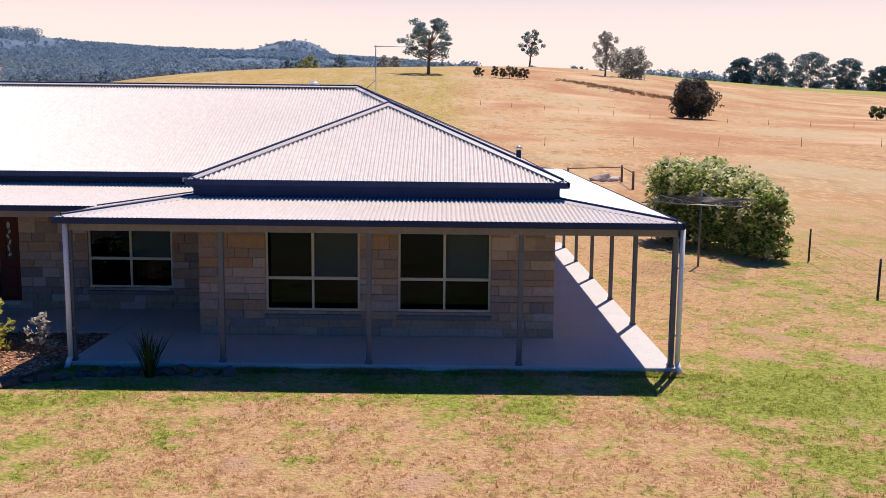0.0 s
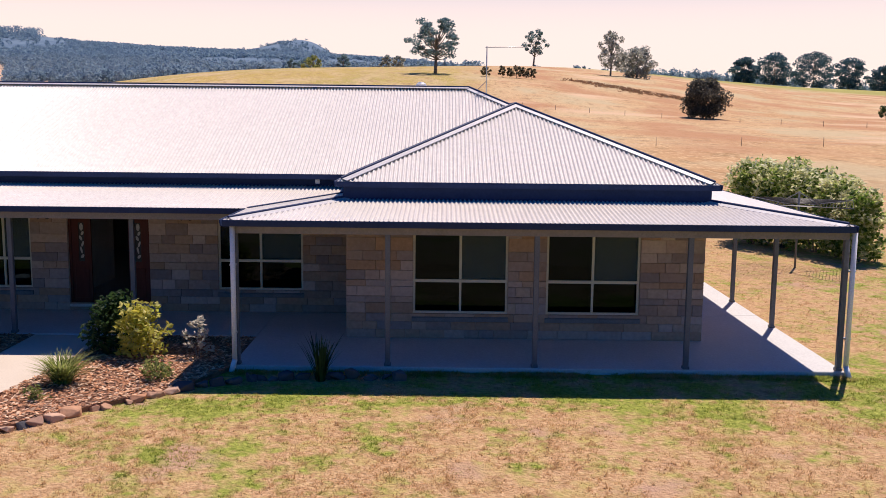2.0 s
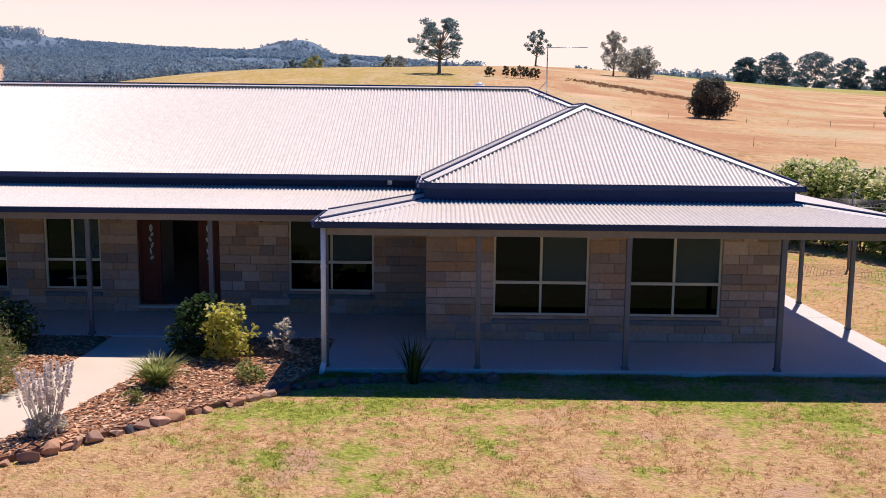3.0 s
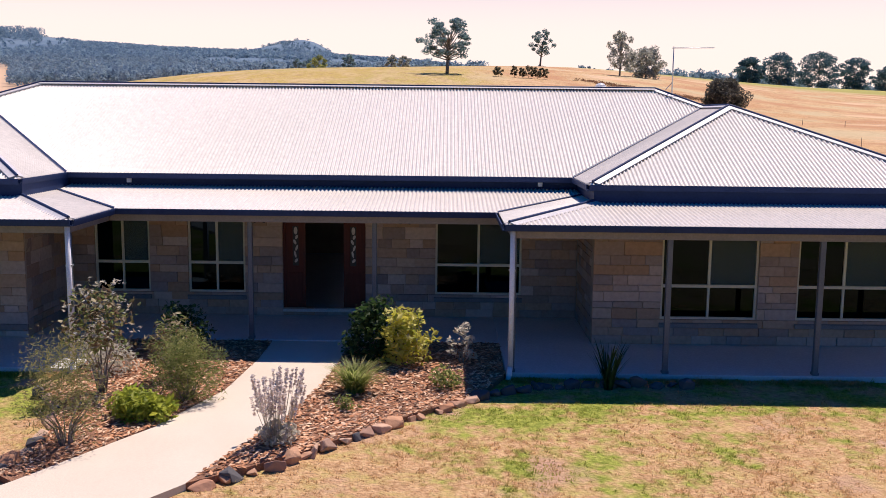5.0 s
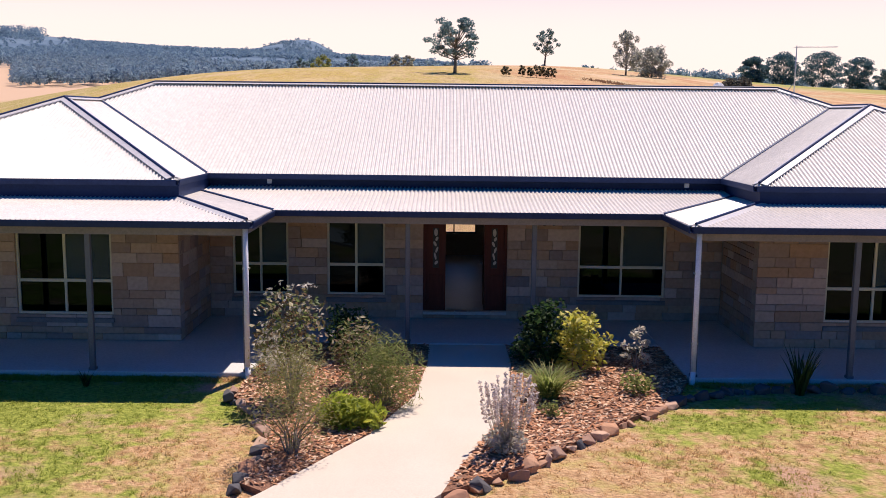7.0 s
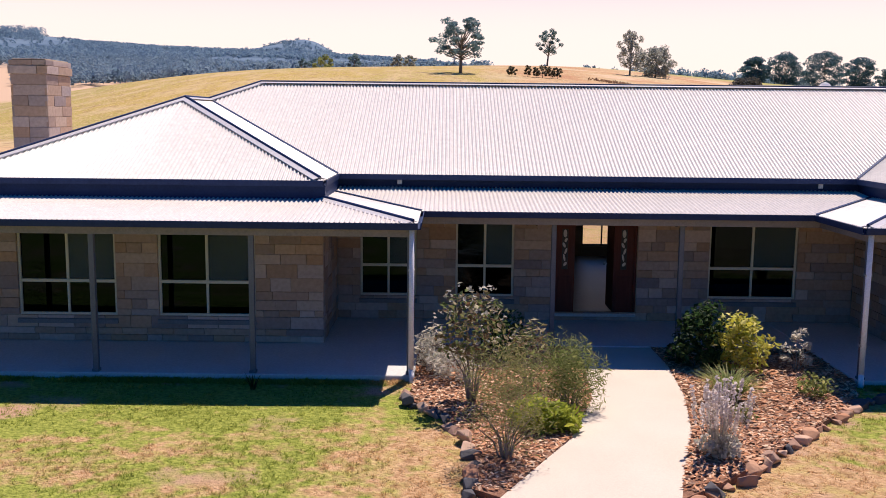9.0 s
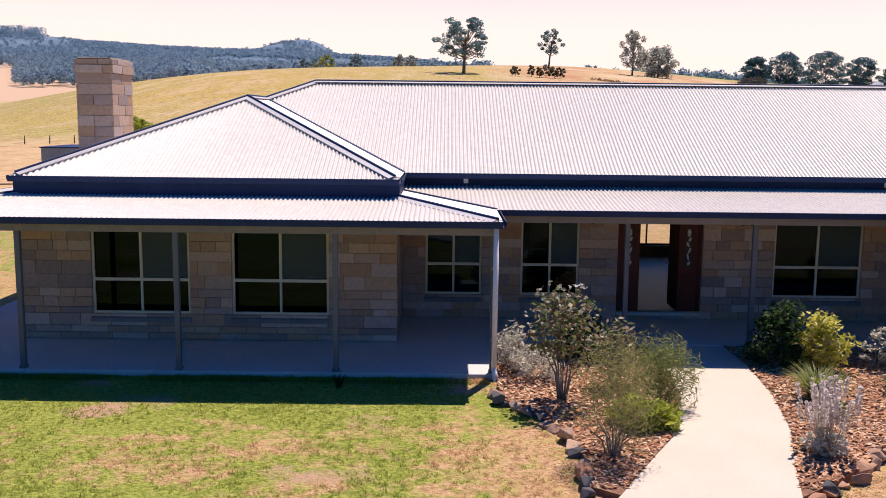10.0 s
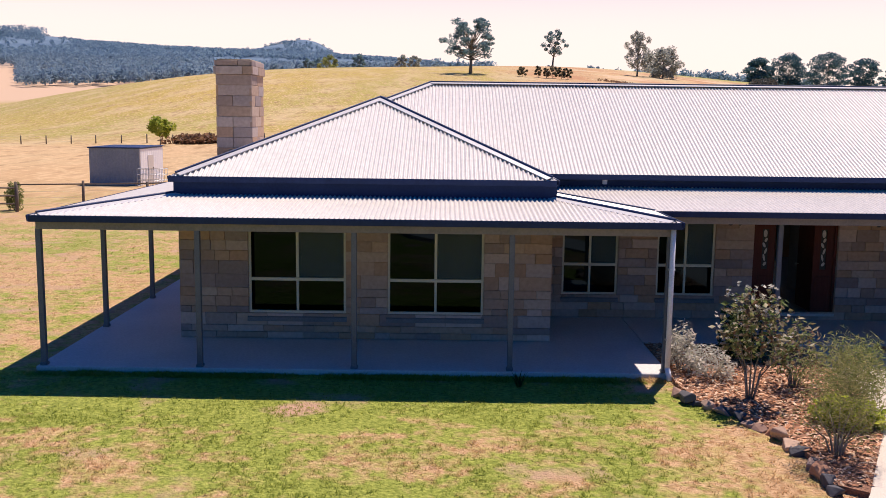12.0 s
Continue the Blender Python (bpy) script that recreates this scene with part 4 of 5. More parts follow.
# ---- plants ----
def leaves_bm(clumps, size, seed, droop=0.0, long=1.6):
    """Leaves in clumps: (centre, radii, count). One small bent quad each."""
    rng = np.random.default_rng(seed)
    count = np.array([c[2] for c in clumps])
    centre = np.repeat(np.array([c[0] for c in clumps], float), count, axis=0)
    radii = np.repeat(np.array([c[1] for c in clumps], float), count, axis=0)
    n = len(centre)

    def unit(v):
        return v / (np.linalg.norm(v, axis=1, keepdims=True) + 1e-9)
    p = centre + radii * unit(rng.normal(size=(n, 3))) * rng.random((n, 1)) ** 0.4
    a = rng.normal(size=(n, 3))
    a[:, 2] = a[:, 2] * 0.7 - droop
    a = unit(a)
    b = unit(np.cross(a, rng.normal(size=(n, 3))))
    s = size * rng.uniform(0.6, 1.35, (n, 1))
    c = np.cross(a, b) * s * 0.18
    verts = np.stack((p - a * s * long / 2, p + b * s / 2 + c, p + a * s * long / 2, p - b * s / 2 + c), axis=1).reshape(-1, 3)
    me = bpy.data.meshes.new("leaves")
    me.from_pydata(verts.tolist(), [], np.arange(4 * n).reshape(-1, 4).tolist())
    bm = bmesh.new()
    bm.from_mesh(me)
    bpy.data.meshes.remove(me)
    return bm


def tree(name, label, x, y, h, w, mat, seed, trunk=0.3, lean=0.0, clumps=16, per=90, size=0.5, low=0.35, flat=0.5, category="tree", limbs=True, z=None, group="", puff=(0.13, 0.22)):
    """A tapered trunk, limbs to each clump, and a broken crown of leaf clumps."""
    rnd = random.Random(seed)
    t = thing(name, label, category, group, at=(x, y, ground_z(x, y) if z is None else z))
    bm = bmesh.new()
    top = Vector((lean * h, 0, h * 0.72))
    fork = Vector((lean * h * 0.3, 0, h * low * 0.75))
    r0 = trunk
    add_tube(bm, (0, 0, -0.3), fork, r0, r0 * 0.75, 9)
    add_tube(bm, fork, top, r0 * 0.72, r0 * 0.2, 8)
    made = []
    for k in range(clumps):
        f = (k + 0.5) / clumps
        ang = k * 2.4 + rnd.uniform(-0.4, 0.4)
        zz = h * (low + (0.95 - low) * f)
        out = w / 2 * (1.0 - 0.55 * max(0, (f - 0.55) / 0.45)) * rnd.uniform(0.35, 0.85) * (0.75 + 0.5 * min(1, f / 0.3))
        c = Vector((lean * h * f + out * math.cos(ang), out * math.sin(ang), zz))
        rad = w * rnd.uniform(*puff)
        made.append((tuple(c), (rad, rad, rad * flat), per))
        if limbs:
            start = fork.lerp(top, max(0.0, f * 0.8 - 0.1))
            add_tube(bm, start, start.lerp(c, 0.55) + Vector((0, 0, -0.03 * h)), r0 * 0.32, r0 * 0.2, 6)
            add_tube(bm, start.lerp(c, 0.55) + Vector((0, 0, -0.03 * h)), c, r0 * 0.2, r0 * 0.07, 5)
    part("trunk", bm, M_BARK, t, "grey-brown bark")
    part("crown", leaves_bm(made, size, seed), mat, t)
    return t


tree("gum_tree", "large spreading gum tree with an open dark crown", -7.3, 405, 23.5, 25, L_GUM, 11, 0.8, 0.02, 40, 150, 0.5, 0.32, 0.5, puff=(0.07, 0.125))
tree("gum_tree", "slender gum tree on the ridge", 65, 746, 29, 19, L_GUM, 12, 0.8, 0.08, 24, 100, 0.7, 0.36, 0.8, puff=(0.08, 0.14))
tree("gum_tree", "pale half-bare gum tree in the paddock", 90, 538, 25, 16, L_GREY, 13, 0.6, 0.02, 34, 110, 0.55, 0.2, 1.2, puff=(0.08, 0.14))
tree("round_tree", "dense rounded grey-green tree beside a gum", 106, 545, 17, 19, L_GREY, 14, 0.5, 0, 30, 150, 0.7, 0.06, 0.8)
tree("dark_tree", "low rounded dark brown-green tree in the paddock", 64.3, 246, 9.8, 10.8, L_DARK, 15, 0.35, 0, 40, 260, 0.36, 0.1, 0.8)
for k, (x, h, w) in enumerate(((309, 27, 31), (343, 34, 42), (387, 38, 46), (427, 34, 38), (468, 28, 32))):
    tree("pine_tree", "tall dark spreading pine in a row", x, 1000 + 6 * k, h, w, L_PINE, 20 + k, 0.9, 0, 38, 150, 1.1, 0.06, 0.5, group="row of pines", puff=(0.11, 0.19))
for k, (x, y, h, w) in enumerate(((13.8, 394, 3.9, 4.0), (20.6, 396, 4.6, 3.4), (23.6, 392, 4.2, 3.2), (26.6, 395, 5.0, 4.6), (30.0, 394, 4.6, 4.2), (33.0, 396, 4.6, 4.0))):
    tree("paddock_bush", "small dark rounded bush on the slope", x, y, h, w, L_BUSH, 40 + k, 0.15, 0, 10, 60, 0.4, 0.2, 0.8, "bush", group="bushes on the slope")
tree("paddock_bush", "small dark rounded bush on the slope", 137, 300, 4.2, 4.6, L_DEEP, 47, 0.15, 0, 10, 80, 0.35, 0.2, 0.8, "bush", group="bushes on the slope")
tree("paddock_bush", "small dark rounded bush on the slope", 142, 303, 3.6, 5.0, L_DEEP, 48, 0.15, 0, 10, 80, 0.35, 0.2, 0.8, "bush", group="bushes on the slope")
for k, (x, y, h, w, m) in enumerate(((-124, 865, 19, 20, L_OLIVE), (-150, 900, 19, 10, L_GUM), (-101, 905, 21, 14, L_GUM), (-60, 900, 19, 10, L_GREY), (-160, 1050, 24, 18, L_GUM), (-48, 880, 17, 12, L_GREY))):
    tree("gum_tree", "distant gum tree beyond the hill crest", x, y, h, w, m, 60 + k, 0.5, 0, 12, 70, 1.2, 0.25, 0.8)
tree("sapling", "young bright green tree with a thin trunk", -54.6, 123, 3.6, 3.3, L_FERN, 70, 0.06, 0, 16, 150, 0.18, 0.42, 0.9)


def woods():
    """Woodland on the far slopes, one mesh of leaf clumps."""
    rng = np.random.default_rng(3)
    clumps, far = [], []

    def grow(x, y, h, w, count):
        z = ground_z(x, y)
        clumps.append(((x, y, z + h * 0.6), (w, w, h * 0.42), count))
    for _ in range(9000):
        b = rng.uniform(-0.66, 0.03)
        y = rng.uniform(1750, 3950)
        if b > -0.12 and y < 2300:
            continue
        x = b * y - 8
        if noise.noise((x * 0.0022, y * 0.0022, 0.5)) < -0.2 and rng.random() < 0.9:
            continue
        far.append(((x, y, ground_z(x, y) + 5), (6.5, 6.5, rng.uniform(4, 7)), 20))
    for _ in range(70):
        b = rng.uniform(-0.56, -0.425)
        y = rng.uniform(2900, 3800)
        x = b * y - 8
        far.append(((x, y, ground_z(x, y) + 16), (17, 17, rng.uniform(14, 20)), 110))
    for _ in range(620):
        b = rng.uniform(-0.33, 0.04)
        y = rng.uniform(1050, 1500)
        grow(b * y - 8, y, rng.uniform(12, 24) * (0.75 if b < -0.25 else 1), rng.uniform(4, 8), 78)
    for _ in range(1250):
        b = rng.uniform(-0.6, -0.25)
        y = rng.uniform(1000, 1800)
        if b < -0.46 and y < 1500:
            continue
        grow(b * y - 8, y, rng.uniform(12, 22), rng.uniform(5, 9), 72)
    for _ in range(150):
        b = rng.uniform(0.2, 0.34)
        y = rng.uniform(1250, 1500)
        grow(b * y - 8, y, rng.uniform(12, 24), rng.uniform(4, 8), 72)
    for _ in range(40):
        b = rng.uniform(0.09, 0.2)
        y = rng.uniform(1000, 1300)
        grow(b * y - 8, y, rng.uniform(6, 12), rng.uniform(3, 6), 60)
    for _ in range(60):
        b = rng.uniform(0.33, 0.5)
        y = rng.uniform(1150, 1400)
        grow(b * y - 8, y, rng.uniform(8, 16), rng.uniform(5, 8), 60)
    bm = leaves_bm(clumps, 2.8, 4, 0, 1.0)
    tagged(link_mesh("hill_woods", bm, L_WOOD), "gum woodland beyond the hill crest, haze blue put into its leaf colour", "woodland", "", "stuff")
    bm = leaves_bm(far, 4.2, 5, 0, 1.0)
    tagged(link_mesh("far_woods", bm, L_WOOD), "woodland on distant slopes, haze blue put into its leaf colour", "woodland", "", "stuff")


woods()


def scrub():
    rng = np.random.default_rng(8)
    clumps = []
    for _ in range(230):
        f = rng.random()
        x, y = 50 + 46 * f + rng.normal() * 3.0, 415 - 70 * f + rng.normal() * 7
        clumps.append(((x, y, ground_z(x, y) + 0.35), (1.2, 1.2, 0.6), 16))
    for _ in range(60):
        x, y = -50.5 + rng.normal() * 1.7, 128 + rng.normal()
        clumps.append(((x, y, ground_z(x, y) + 0.5), (1.0, 1.0, 0.8), 22))
    tagged(link_mesh("scrub", leaves_bm(clumps, 0.4, 9), L_SCRUB), "low brown scrub along the paddock edge", "scrub", "", "stuff")


scrub()


def shrub(name, label, x, y, h, w, mat, seed, size=0.06, count=1400, clumps=9, stems=6, low=0.12, flat=0.9, z=None, group="", category="shrub", long=1.8):
    rnd = random.Random(seed)
    t = thing(name, label, category, group, at=(x, y, ground_z(x, y) if z is None else z))
    bm = bmesh.new()
    made = []
    for k in range(clumps):
        ang, f = k * 2.4 + rnd.uniform(-0.5, 0.5), (k + 0.6) / clumps
        zz = h * (low + (0.88 - low) * f)
        out = w / 2 * rnd.uniform(0.25, 0.72) * (1.0 - 0.5 * max(0, (f - 0.6) / 0.4))
        c = Vector((out * math.cos(ang), out * math.sin(ang), zz))
        rad = w * rnd.uniform(0.17, 0.27)
        made.append((tuple(c), (rad, rad, min(rad * flat, h * 0.3)), count // clumps))
        if k < stems:
            mid = Vector((c.x * 0.35, c.y * 0.35, c.z * 0.55))
            add_tube(bm, (c.x * 0.08, c.y * 0.08, -0.06), mid, 0.008 + 0.006 * h, 0.006 + 0.003 * h, 6)
            add_tube(bm, mid, c, 0.006 + 0.003 * h, 0.003, 5)
    tagged(part("stems", bm, M_BARK, t, "thin woody stems"), kind="stuff")
    part("foliage", leaves_bm(made, size, seed, 0, long), mat, t)
    return t


for k, (x, y, h, w) in enumerate(((8.9, 33.4, 3.1, 2.3), (9.7, 32.4, 3.0, 2.4), (10.5, 31.5, 2.9, 2.3), (10.7, 30.2, 2.7, 2.0), (10.95, 29.2, 2.35, 1.7), (10.2, 33.2, 3.1, 2.3), (9.2, 34.2, 3.0, 2.2))):
    t = shrub("hedge_shrub", "tall leafy green shrub with pale tips, part flowers, part painted sunlight", x, y, h, w, L_HEDGE, 80 + k, 0.10, 2800, 22, 8, 0.1, 0.95, group="shrubs by the clothesline")
    # pale tips over the crown: flowers, plus painted brightness of sunlit outer leaves
    rnd = random.Random(400 + k)
    tips = []
    for _ in range(42):
        a, f = rnd.uniform(0, math.tau), rnd.uniform(0.0, 1.0)
        r = w * 0.48 * math.cos(f * 1.25)
        tips.append(((r * math.cos(a), r * math.sin(a), h * (0.52 + 0.44 * math.sin(f * 1.5))), (0.13, 0.13, 0.2), 11))
    tagged(part("blossom", leaves_bm(tips, 0.075, 500 + k, 0, 2.2), L_TIPS, t, "pale cream-green flowering tips, also the brightness of sunlit outer leaves"), kind="stuff")


def blades(name, label, x, y, h, w, mat, seed, count=160, width=0.02, arch=0.5, category="plant", z=None):
    """A clump of arching strap leaves."""
    rnd = random.Random(seed)
    t = thing(name, label, category, at=(x, y, ground_z(x, y) if z is None else z))
    bm = bmesh.new()
    for _ in range(count):
        ang = rnd.uniform(0, math.tau)
        reach, hh = w / 2 * rnd.uniform(0.25, 1.0), h * rnd.uniform(0.55, 1.0)
        side = Vector((-math.sin(ang), math.cos(ang), 0)) * width * rnd.uniform(0.6, 1.2)
        root = Vector((rnd.uniform(-0.06, 0.06) * w, rnd.uniform(-0.06, 0.06) * w, -0.03))
        out = Vector((math.cos(ang), math.sin(ang), 0))
        pts = [root + out * reach * f ** (1 + arch) + Vector((0, 0, hh * (f - arch * 0.35 * f ** 3))) for f in (0, 0.4, 0.75, 1)]
        prev = None
        for p, wd in zip(pts, (1, 0.9, 0.6, 0.08)):
            row = (bm.verts.new(p - side * wd), bm.verts.new(p + side * wd))
            if prev:
                bm.faces.new((prev[0], prev[1], row[1], row[0]))
            prev = row
    part("leaves", bm, mat, t)
    return t


# garden beds beside the path
BED_R = [(-8.97, 17.75), (-8.95, 16.4), (-9.11, 14.57), (-9.43, 12.91), (-9.87, 11.54), (-10.16, 10.51), (-9.7, 10.89), (-8.92, 11.63), (-7.99, 12.75), (-6.82, 13.97), (-6.44, 14.43), (-6.02, 15.5), (-6.0, 17.75)]
BED_L = [(-10.45, 17.75), (-10.45, 16.34), (-10.6, 14.41), (-11.19, 12.53), (-11.87, 11.25), (-12.26, 10.51), (-12.58, 10.76), (-12.48, 11.55), (-12.61, 12.7), (-13.02, 13.68), (-13.43, 14.22), (-13.44, 14.82), (-13.42, 15.5), (-13.42, 17.75)]
PATH_EDGE = [(-10.45, 17.75), (-10.45, 16.34), (-10.6, 14.41), (-11.19, 12.53), (-11.87, 11.25), (-12.26, 10.51), (-13.53, 8.41), (-15.2, 6.2), (-18.5, 1.5), (-21.5, -6.0), (-22.5, -16.0), (-20.4, -16.0), (-19.4, -6.4), (-16.6, 0.6), (-13.4, 5.4), (-11.58, 8.41), (-10.16, 10.51), (-9.87, 11.54), (-9.43, 12.91), (-9.11, 14.57), (-8.95, 16.4), (-8.97, 17.75)]


def inside(p, poly):
    c = False
    for (x0, y0), (x1, y1) in zip(poly, poly[1:] + poly[:1]):
        if (y0 > p[1]) != (y1 > p[1]) and p[0] < x0 + (x1 - x0) * (p[1] - y0) / (y1 - y0):
            c = not c
    return c


def plate(poly, z0, z1):
    bm = bmesh.new()
    top = [bm.verts.new((x, y, z1)) for x, y in poly]
    low = [bm.verts.new((x, y, z0)) for x, y in poly]
    bm.faces.new(top)
    bm.faces.new(low)
    for i in range(len(poly)):
        j = (i + 1) % len(poly)
        bm.faces.new((top[i], top[j], low[j], low[i]))
    bmesh.ops.recalc_face_normals(bm, faces=bm.faces)
    return bm


tagged(link_mesh("garden_path", plate(PATH_EDGE, -0.25, 0.095), M_PATH), "curved pale concrete garden path to the door", "path", "", "structure")
for bed in (BED_R, BED_L):
    tagged(link_mesh("garden_bed", plate(bed, -0.25, 0.10), M_MULCH), "garden bed covered with red-brown bark mulch", "garden bed", "", "structure")


def bark_chips():
    rnd = random.Random(31)
    verts, faces = [], []
    while len(faces) < 4 * 13000:
        x, y = rnd.uniform(-13.6, -5.9), rnd.uniform(10.7, 17.75)
        if not (inside((x, y), BED_R) or inside((x, y), BED_L)):
            continue
        a, s, w = rnd.uniform(0, math.tau), rnd.uniform(0.03, 0.075), rnd.uniform(0.012, 0.028)
        c, d, tilt = math.cos(a), math.sin(a), rnd.uniform(-0.02, 0.03)
        z = rnd.uniform(0.10, 0.12)
        k = len(verts)
        verts += [(x + c * s, y + d * s, z + tilt), (x - d * w, y + c * w, z + 0.012), (x - c * s, y - d * s, z - 0.004), (x + d * w, y - c * w, z + 0.004)]
        faces += [(k, k + 1, k + 2), (k, k + 2, k + 3), (k, k + 1, k + 3), (k + 1, k + 2, k + 3)]
    me = bpy.data.meshes.new("bark_chips")
    me.from_pydata(verts, [], faces)
    me.materials.append(M_CHIP)
    tagged(new("bark_chips", me), "scattered red-brown bark chips", "mulch", "", "stuff")


bark_chips()


def stone(x, y, s, seed, mat, turn, label=""):
    """A broken rock: the hull of points scattered over a squat ellipsoid, its arrises worn."""
    rnd = random.Random(seed)
    sx, sy, sz = s * rnd.uniform(0.9, 1.35), s * rnd.uniform(0.65, 0.95), s * rnd.uniform(0.5, 0.85)
    bm = bmesh.new()
    for _ in range(13):
        d = Vector((rnd.uniform(-1, 1), rnd.uniform(-1, 1), rnd.uniform(-1, 1)))
        d = d / (0.55 * max(abs(d.x), abs(d.y), abs(d.z)) + 0.45 * d.length)
        bm.verts.new((d.x * sx, d.y * sy, d.z * sz))
    bmesh.ops.convex_hull(bm, input=bm.verts)
    bmesh.ops.delete(bm, geom=[v for v in bm.verts if not v.link_faces], context="VERTS")
    bmesh.ops.bevel(bm, geom=list(bm.edges), offset=s * 0.045, segments=1, affect="EDGES")
    bmesh.ops.recalc_face_normals(bm, faces=bm.faces)
    low = min(v.co.z for v in bm.verts)
    ob = link_mesh("edging_stone", bm, mat)
    ob.matrix_basis = pose(x, y, ground_z(x, y) - low - s * 0.3, rnd.uniform(-9, 9), rnd.uniform(-9, 9), turn)
    if label:
        ob.name = "rubble_stone"
        return tagged(ob, label, "stone", "rubble behind the house")
    tagged(ob, "rough dark basalt edging stone beside mulch, also used for stone in shade" if mat is M_DARKROCK else "rough brown sandstone edging stone beside mulch", "stone", "garden edging stones")


def edging(line, seed, dark):
    rnd = random.Random(seed)
    i = 0
    for (x0, y0), (x1, y1) in zip(line, line[1:]):
        L = math.hypot(x1 - x0, y1 - y0)
        u = 0.0
        while u < L:
            s = rnd.choice((rnd.uniform(0.09, 0.13), rnd.uniform(0.13, 0.18)))
            f = u / L
            stone(x0 + (x1 - x0) * f + rnd.uniform(-0.05, 0.05), y0 + (y1 - y0) * f + rnd.uniform(-0.04, 0.04), s, seed * 100 + i, M_DARKROCK if rnd.random() < dark else M_ROCK, math.degrees(math.atan2(y1 - y0, x1 - x0)) + rnd.uniform(-20, 20))
            u += s * rnd.uniform(1.7, 2.15)
            i += 1


edging([(-10.01, 10.56), (-9.7, 10.84), (-8.92, 11.59), (-7.99, 12.71), (-6.82, 13.93), (-6.54, 14.28)], 3, 0.08)
# row in the verandah shade: every stone made dark to show it
edging([(-6.54, 14.28), (-5.51, 14.89), (-4.34, 15.02), (-2.78, 15.06)], 6, 1.0)
edging([(-12.61, 10.66), (-12.51, 11.55), (-12.64, 12.7), (-13.04, 13.68), (-13.44, 14.18), (-13.53, 14.77)], 4, 0.55)

shrub("golden_shrub", "rounded shrub with bright yellow-green leaves", -7.75, 16.05, 1.15, 1.1, L_YELLOW, 101, 0.07, 800, 18, 9, 0.15, 0.7)
shrub("green_shrub", "rounded dark green shrub behind a golden one", -8.4, 16.45, 1.2, 1.3, L_DEEP, 102, 0.065, 1300, 14, 6, 0.12)
blades("tussock_grass", "arching green tussock grass in mulch", -8.5, 14.33, 0.8, 1.25, L_TUSSOCK, 103, 620, 0.011, 0.7)
shrub("low_herb", "small straggly herb in the mulch", -8.55, 13.4, 0.32, 0.45, L_OLIVE, 104, 0.035, 200, 6, 5)
shrub("low_herb", "straggly olive and cream herb in the mulch", -7.03, 14.67, 0.42, 0.8, L_OLIVE, 105, 0.045, 320, 8, 7)
shrub("white_rose", "spindly rose with pale leaves and blooms", -6.75, 16.2, 0.9, 0.6, L_SILVER, 106, 0.05, 200, 9, 7, 0.2, 0.6)


def lavender(x, y, seed):
    t = thing("lavender", "dry pinkish-grey lavender spikes over silver leaves", "lavender", at=(x, y, 0.05))
    rnd = random.Random(seed)
    bm = bmesh.new()
    clumps = [((0, 0, 0.18), (0.3, 0.3, 0.16), 420)]
    spikes = []
    for k in range(60):
        a, r, h = rnd.uniform(0, math.tau), rnd.uniform(0.05, 0.42), rnd.uniform(0.55, 1.02)
        p = Vector((r * math.cos(a), r * math.sin(a), h))
        add_tube(bm, (p.x * 0.25, p.y * 0.25, 0), p, 0.004, 0.003, 4)
        for j in range(5):
            spikes.append(((p.x * (1 - 0.03 * j), p.y * (1 - 0.03 * j), h - 0.055 * j), (0.018, 0.018, 0.03), 7))
    tagged(part("stems", bm, L_SILVER, t), kind="stuff")
    part("leaves", leaves_bm(clumps, 0.05, seed), L_SILVER, t, "silver-green leaves")
    tagged(part("blossom", leaves_bm(spikes, 0.034, seed + 1), L_LAVENDER, t, "dry pinkish flower spikes"), kind="stuff")


lavender(-9.32, 11.98, 107)
camellia = shrub("camellia", "upright leafy shrub with bronze and cream-tipped leaves", -12.5, 14.2, 1.95, 1.25, L_ROSE, 108, 0.06, 720, 24, 9, 0.40, 0.6)
tips = []
rnd = random.Random(77)
for _ in range(44):
    a, f = rnd.uniform(0, math.tau), rnd.uniform(0.0, 0.85)
    r = 0.62 * math.cos(f * 1.2) * rnd.uniform(0.7, 1.0)
    tips.append(((r * math.cos(a), r * math.sin(a), 1.0 + 0.95 * math.sin(f * 1.4)), (0.04, 0.04, 0.04), 2))
tagged(part("blossom", leaves_bm(tips, 0.055, 78, 0, 1.4), L_SILVER, camellia, "small cream blooms"), kind="stuff")
shrub("feathery_wattle", "airy olive-green shrub with fine feathery foliage", -12.12, 11.8, 1.6, 1.35, L_WATTLE, 109, 0.011, 5200, 48, 14, 0.26, 1.15, long=5.5)
shrub("bottlebrush", "bushy dark olive-green shrub in mulch", -11.04, 13.79, 1.15, 1.3, L_OLIVE, 110, 0.014, 4200, 24, 14, 0.2, 1.2, long=7.0)
shrub("purple_shrub", "brownish purple-tinged shrub behind feathery foliage", -11.58, 14.87, 1.2, 1.1, L_ROSE, 111, 0.035, 750, 12, 9, 0.25, 0.9, long=3.0)
shrub("lime_shrub", "low spreading shrub with bright lime-green leaves", -11.48, 12.95, 0.48, 1.0, L_FERN, 112, 0.05, 1500, 16, 6, 0.2, 0.8, long=2.6)
shrub("silver_shrub", "pale silvery flowering shrub at the verandah edge", -13.18, 15.85, 0.85, 0.75, L_SILVER, 113, 0.03, 900, 12, 7, 0.15, 1.2, long=3.0)
shrub("silver_shrub", "low pale silvery plant in the mulch", -12.8, 15.35, 0.6, 1.0, L_SILVER, 114, 0.03, 900, 12, 7, 0.15, 0.9, long=3.0)
shrub("dark_shrub", "dark leafy shrub against the verandah", -11.9, 16.6, 1.0, 1.1, L_DEEP, 115, 0.05, 1200, 10, 6)
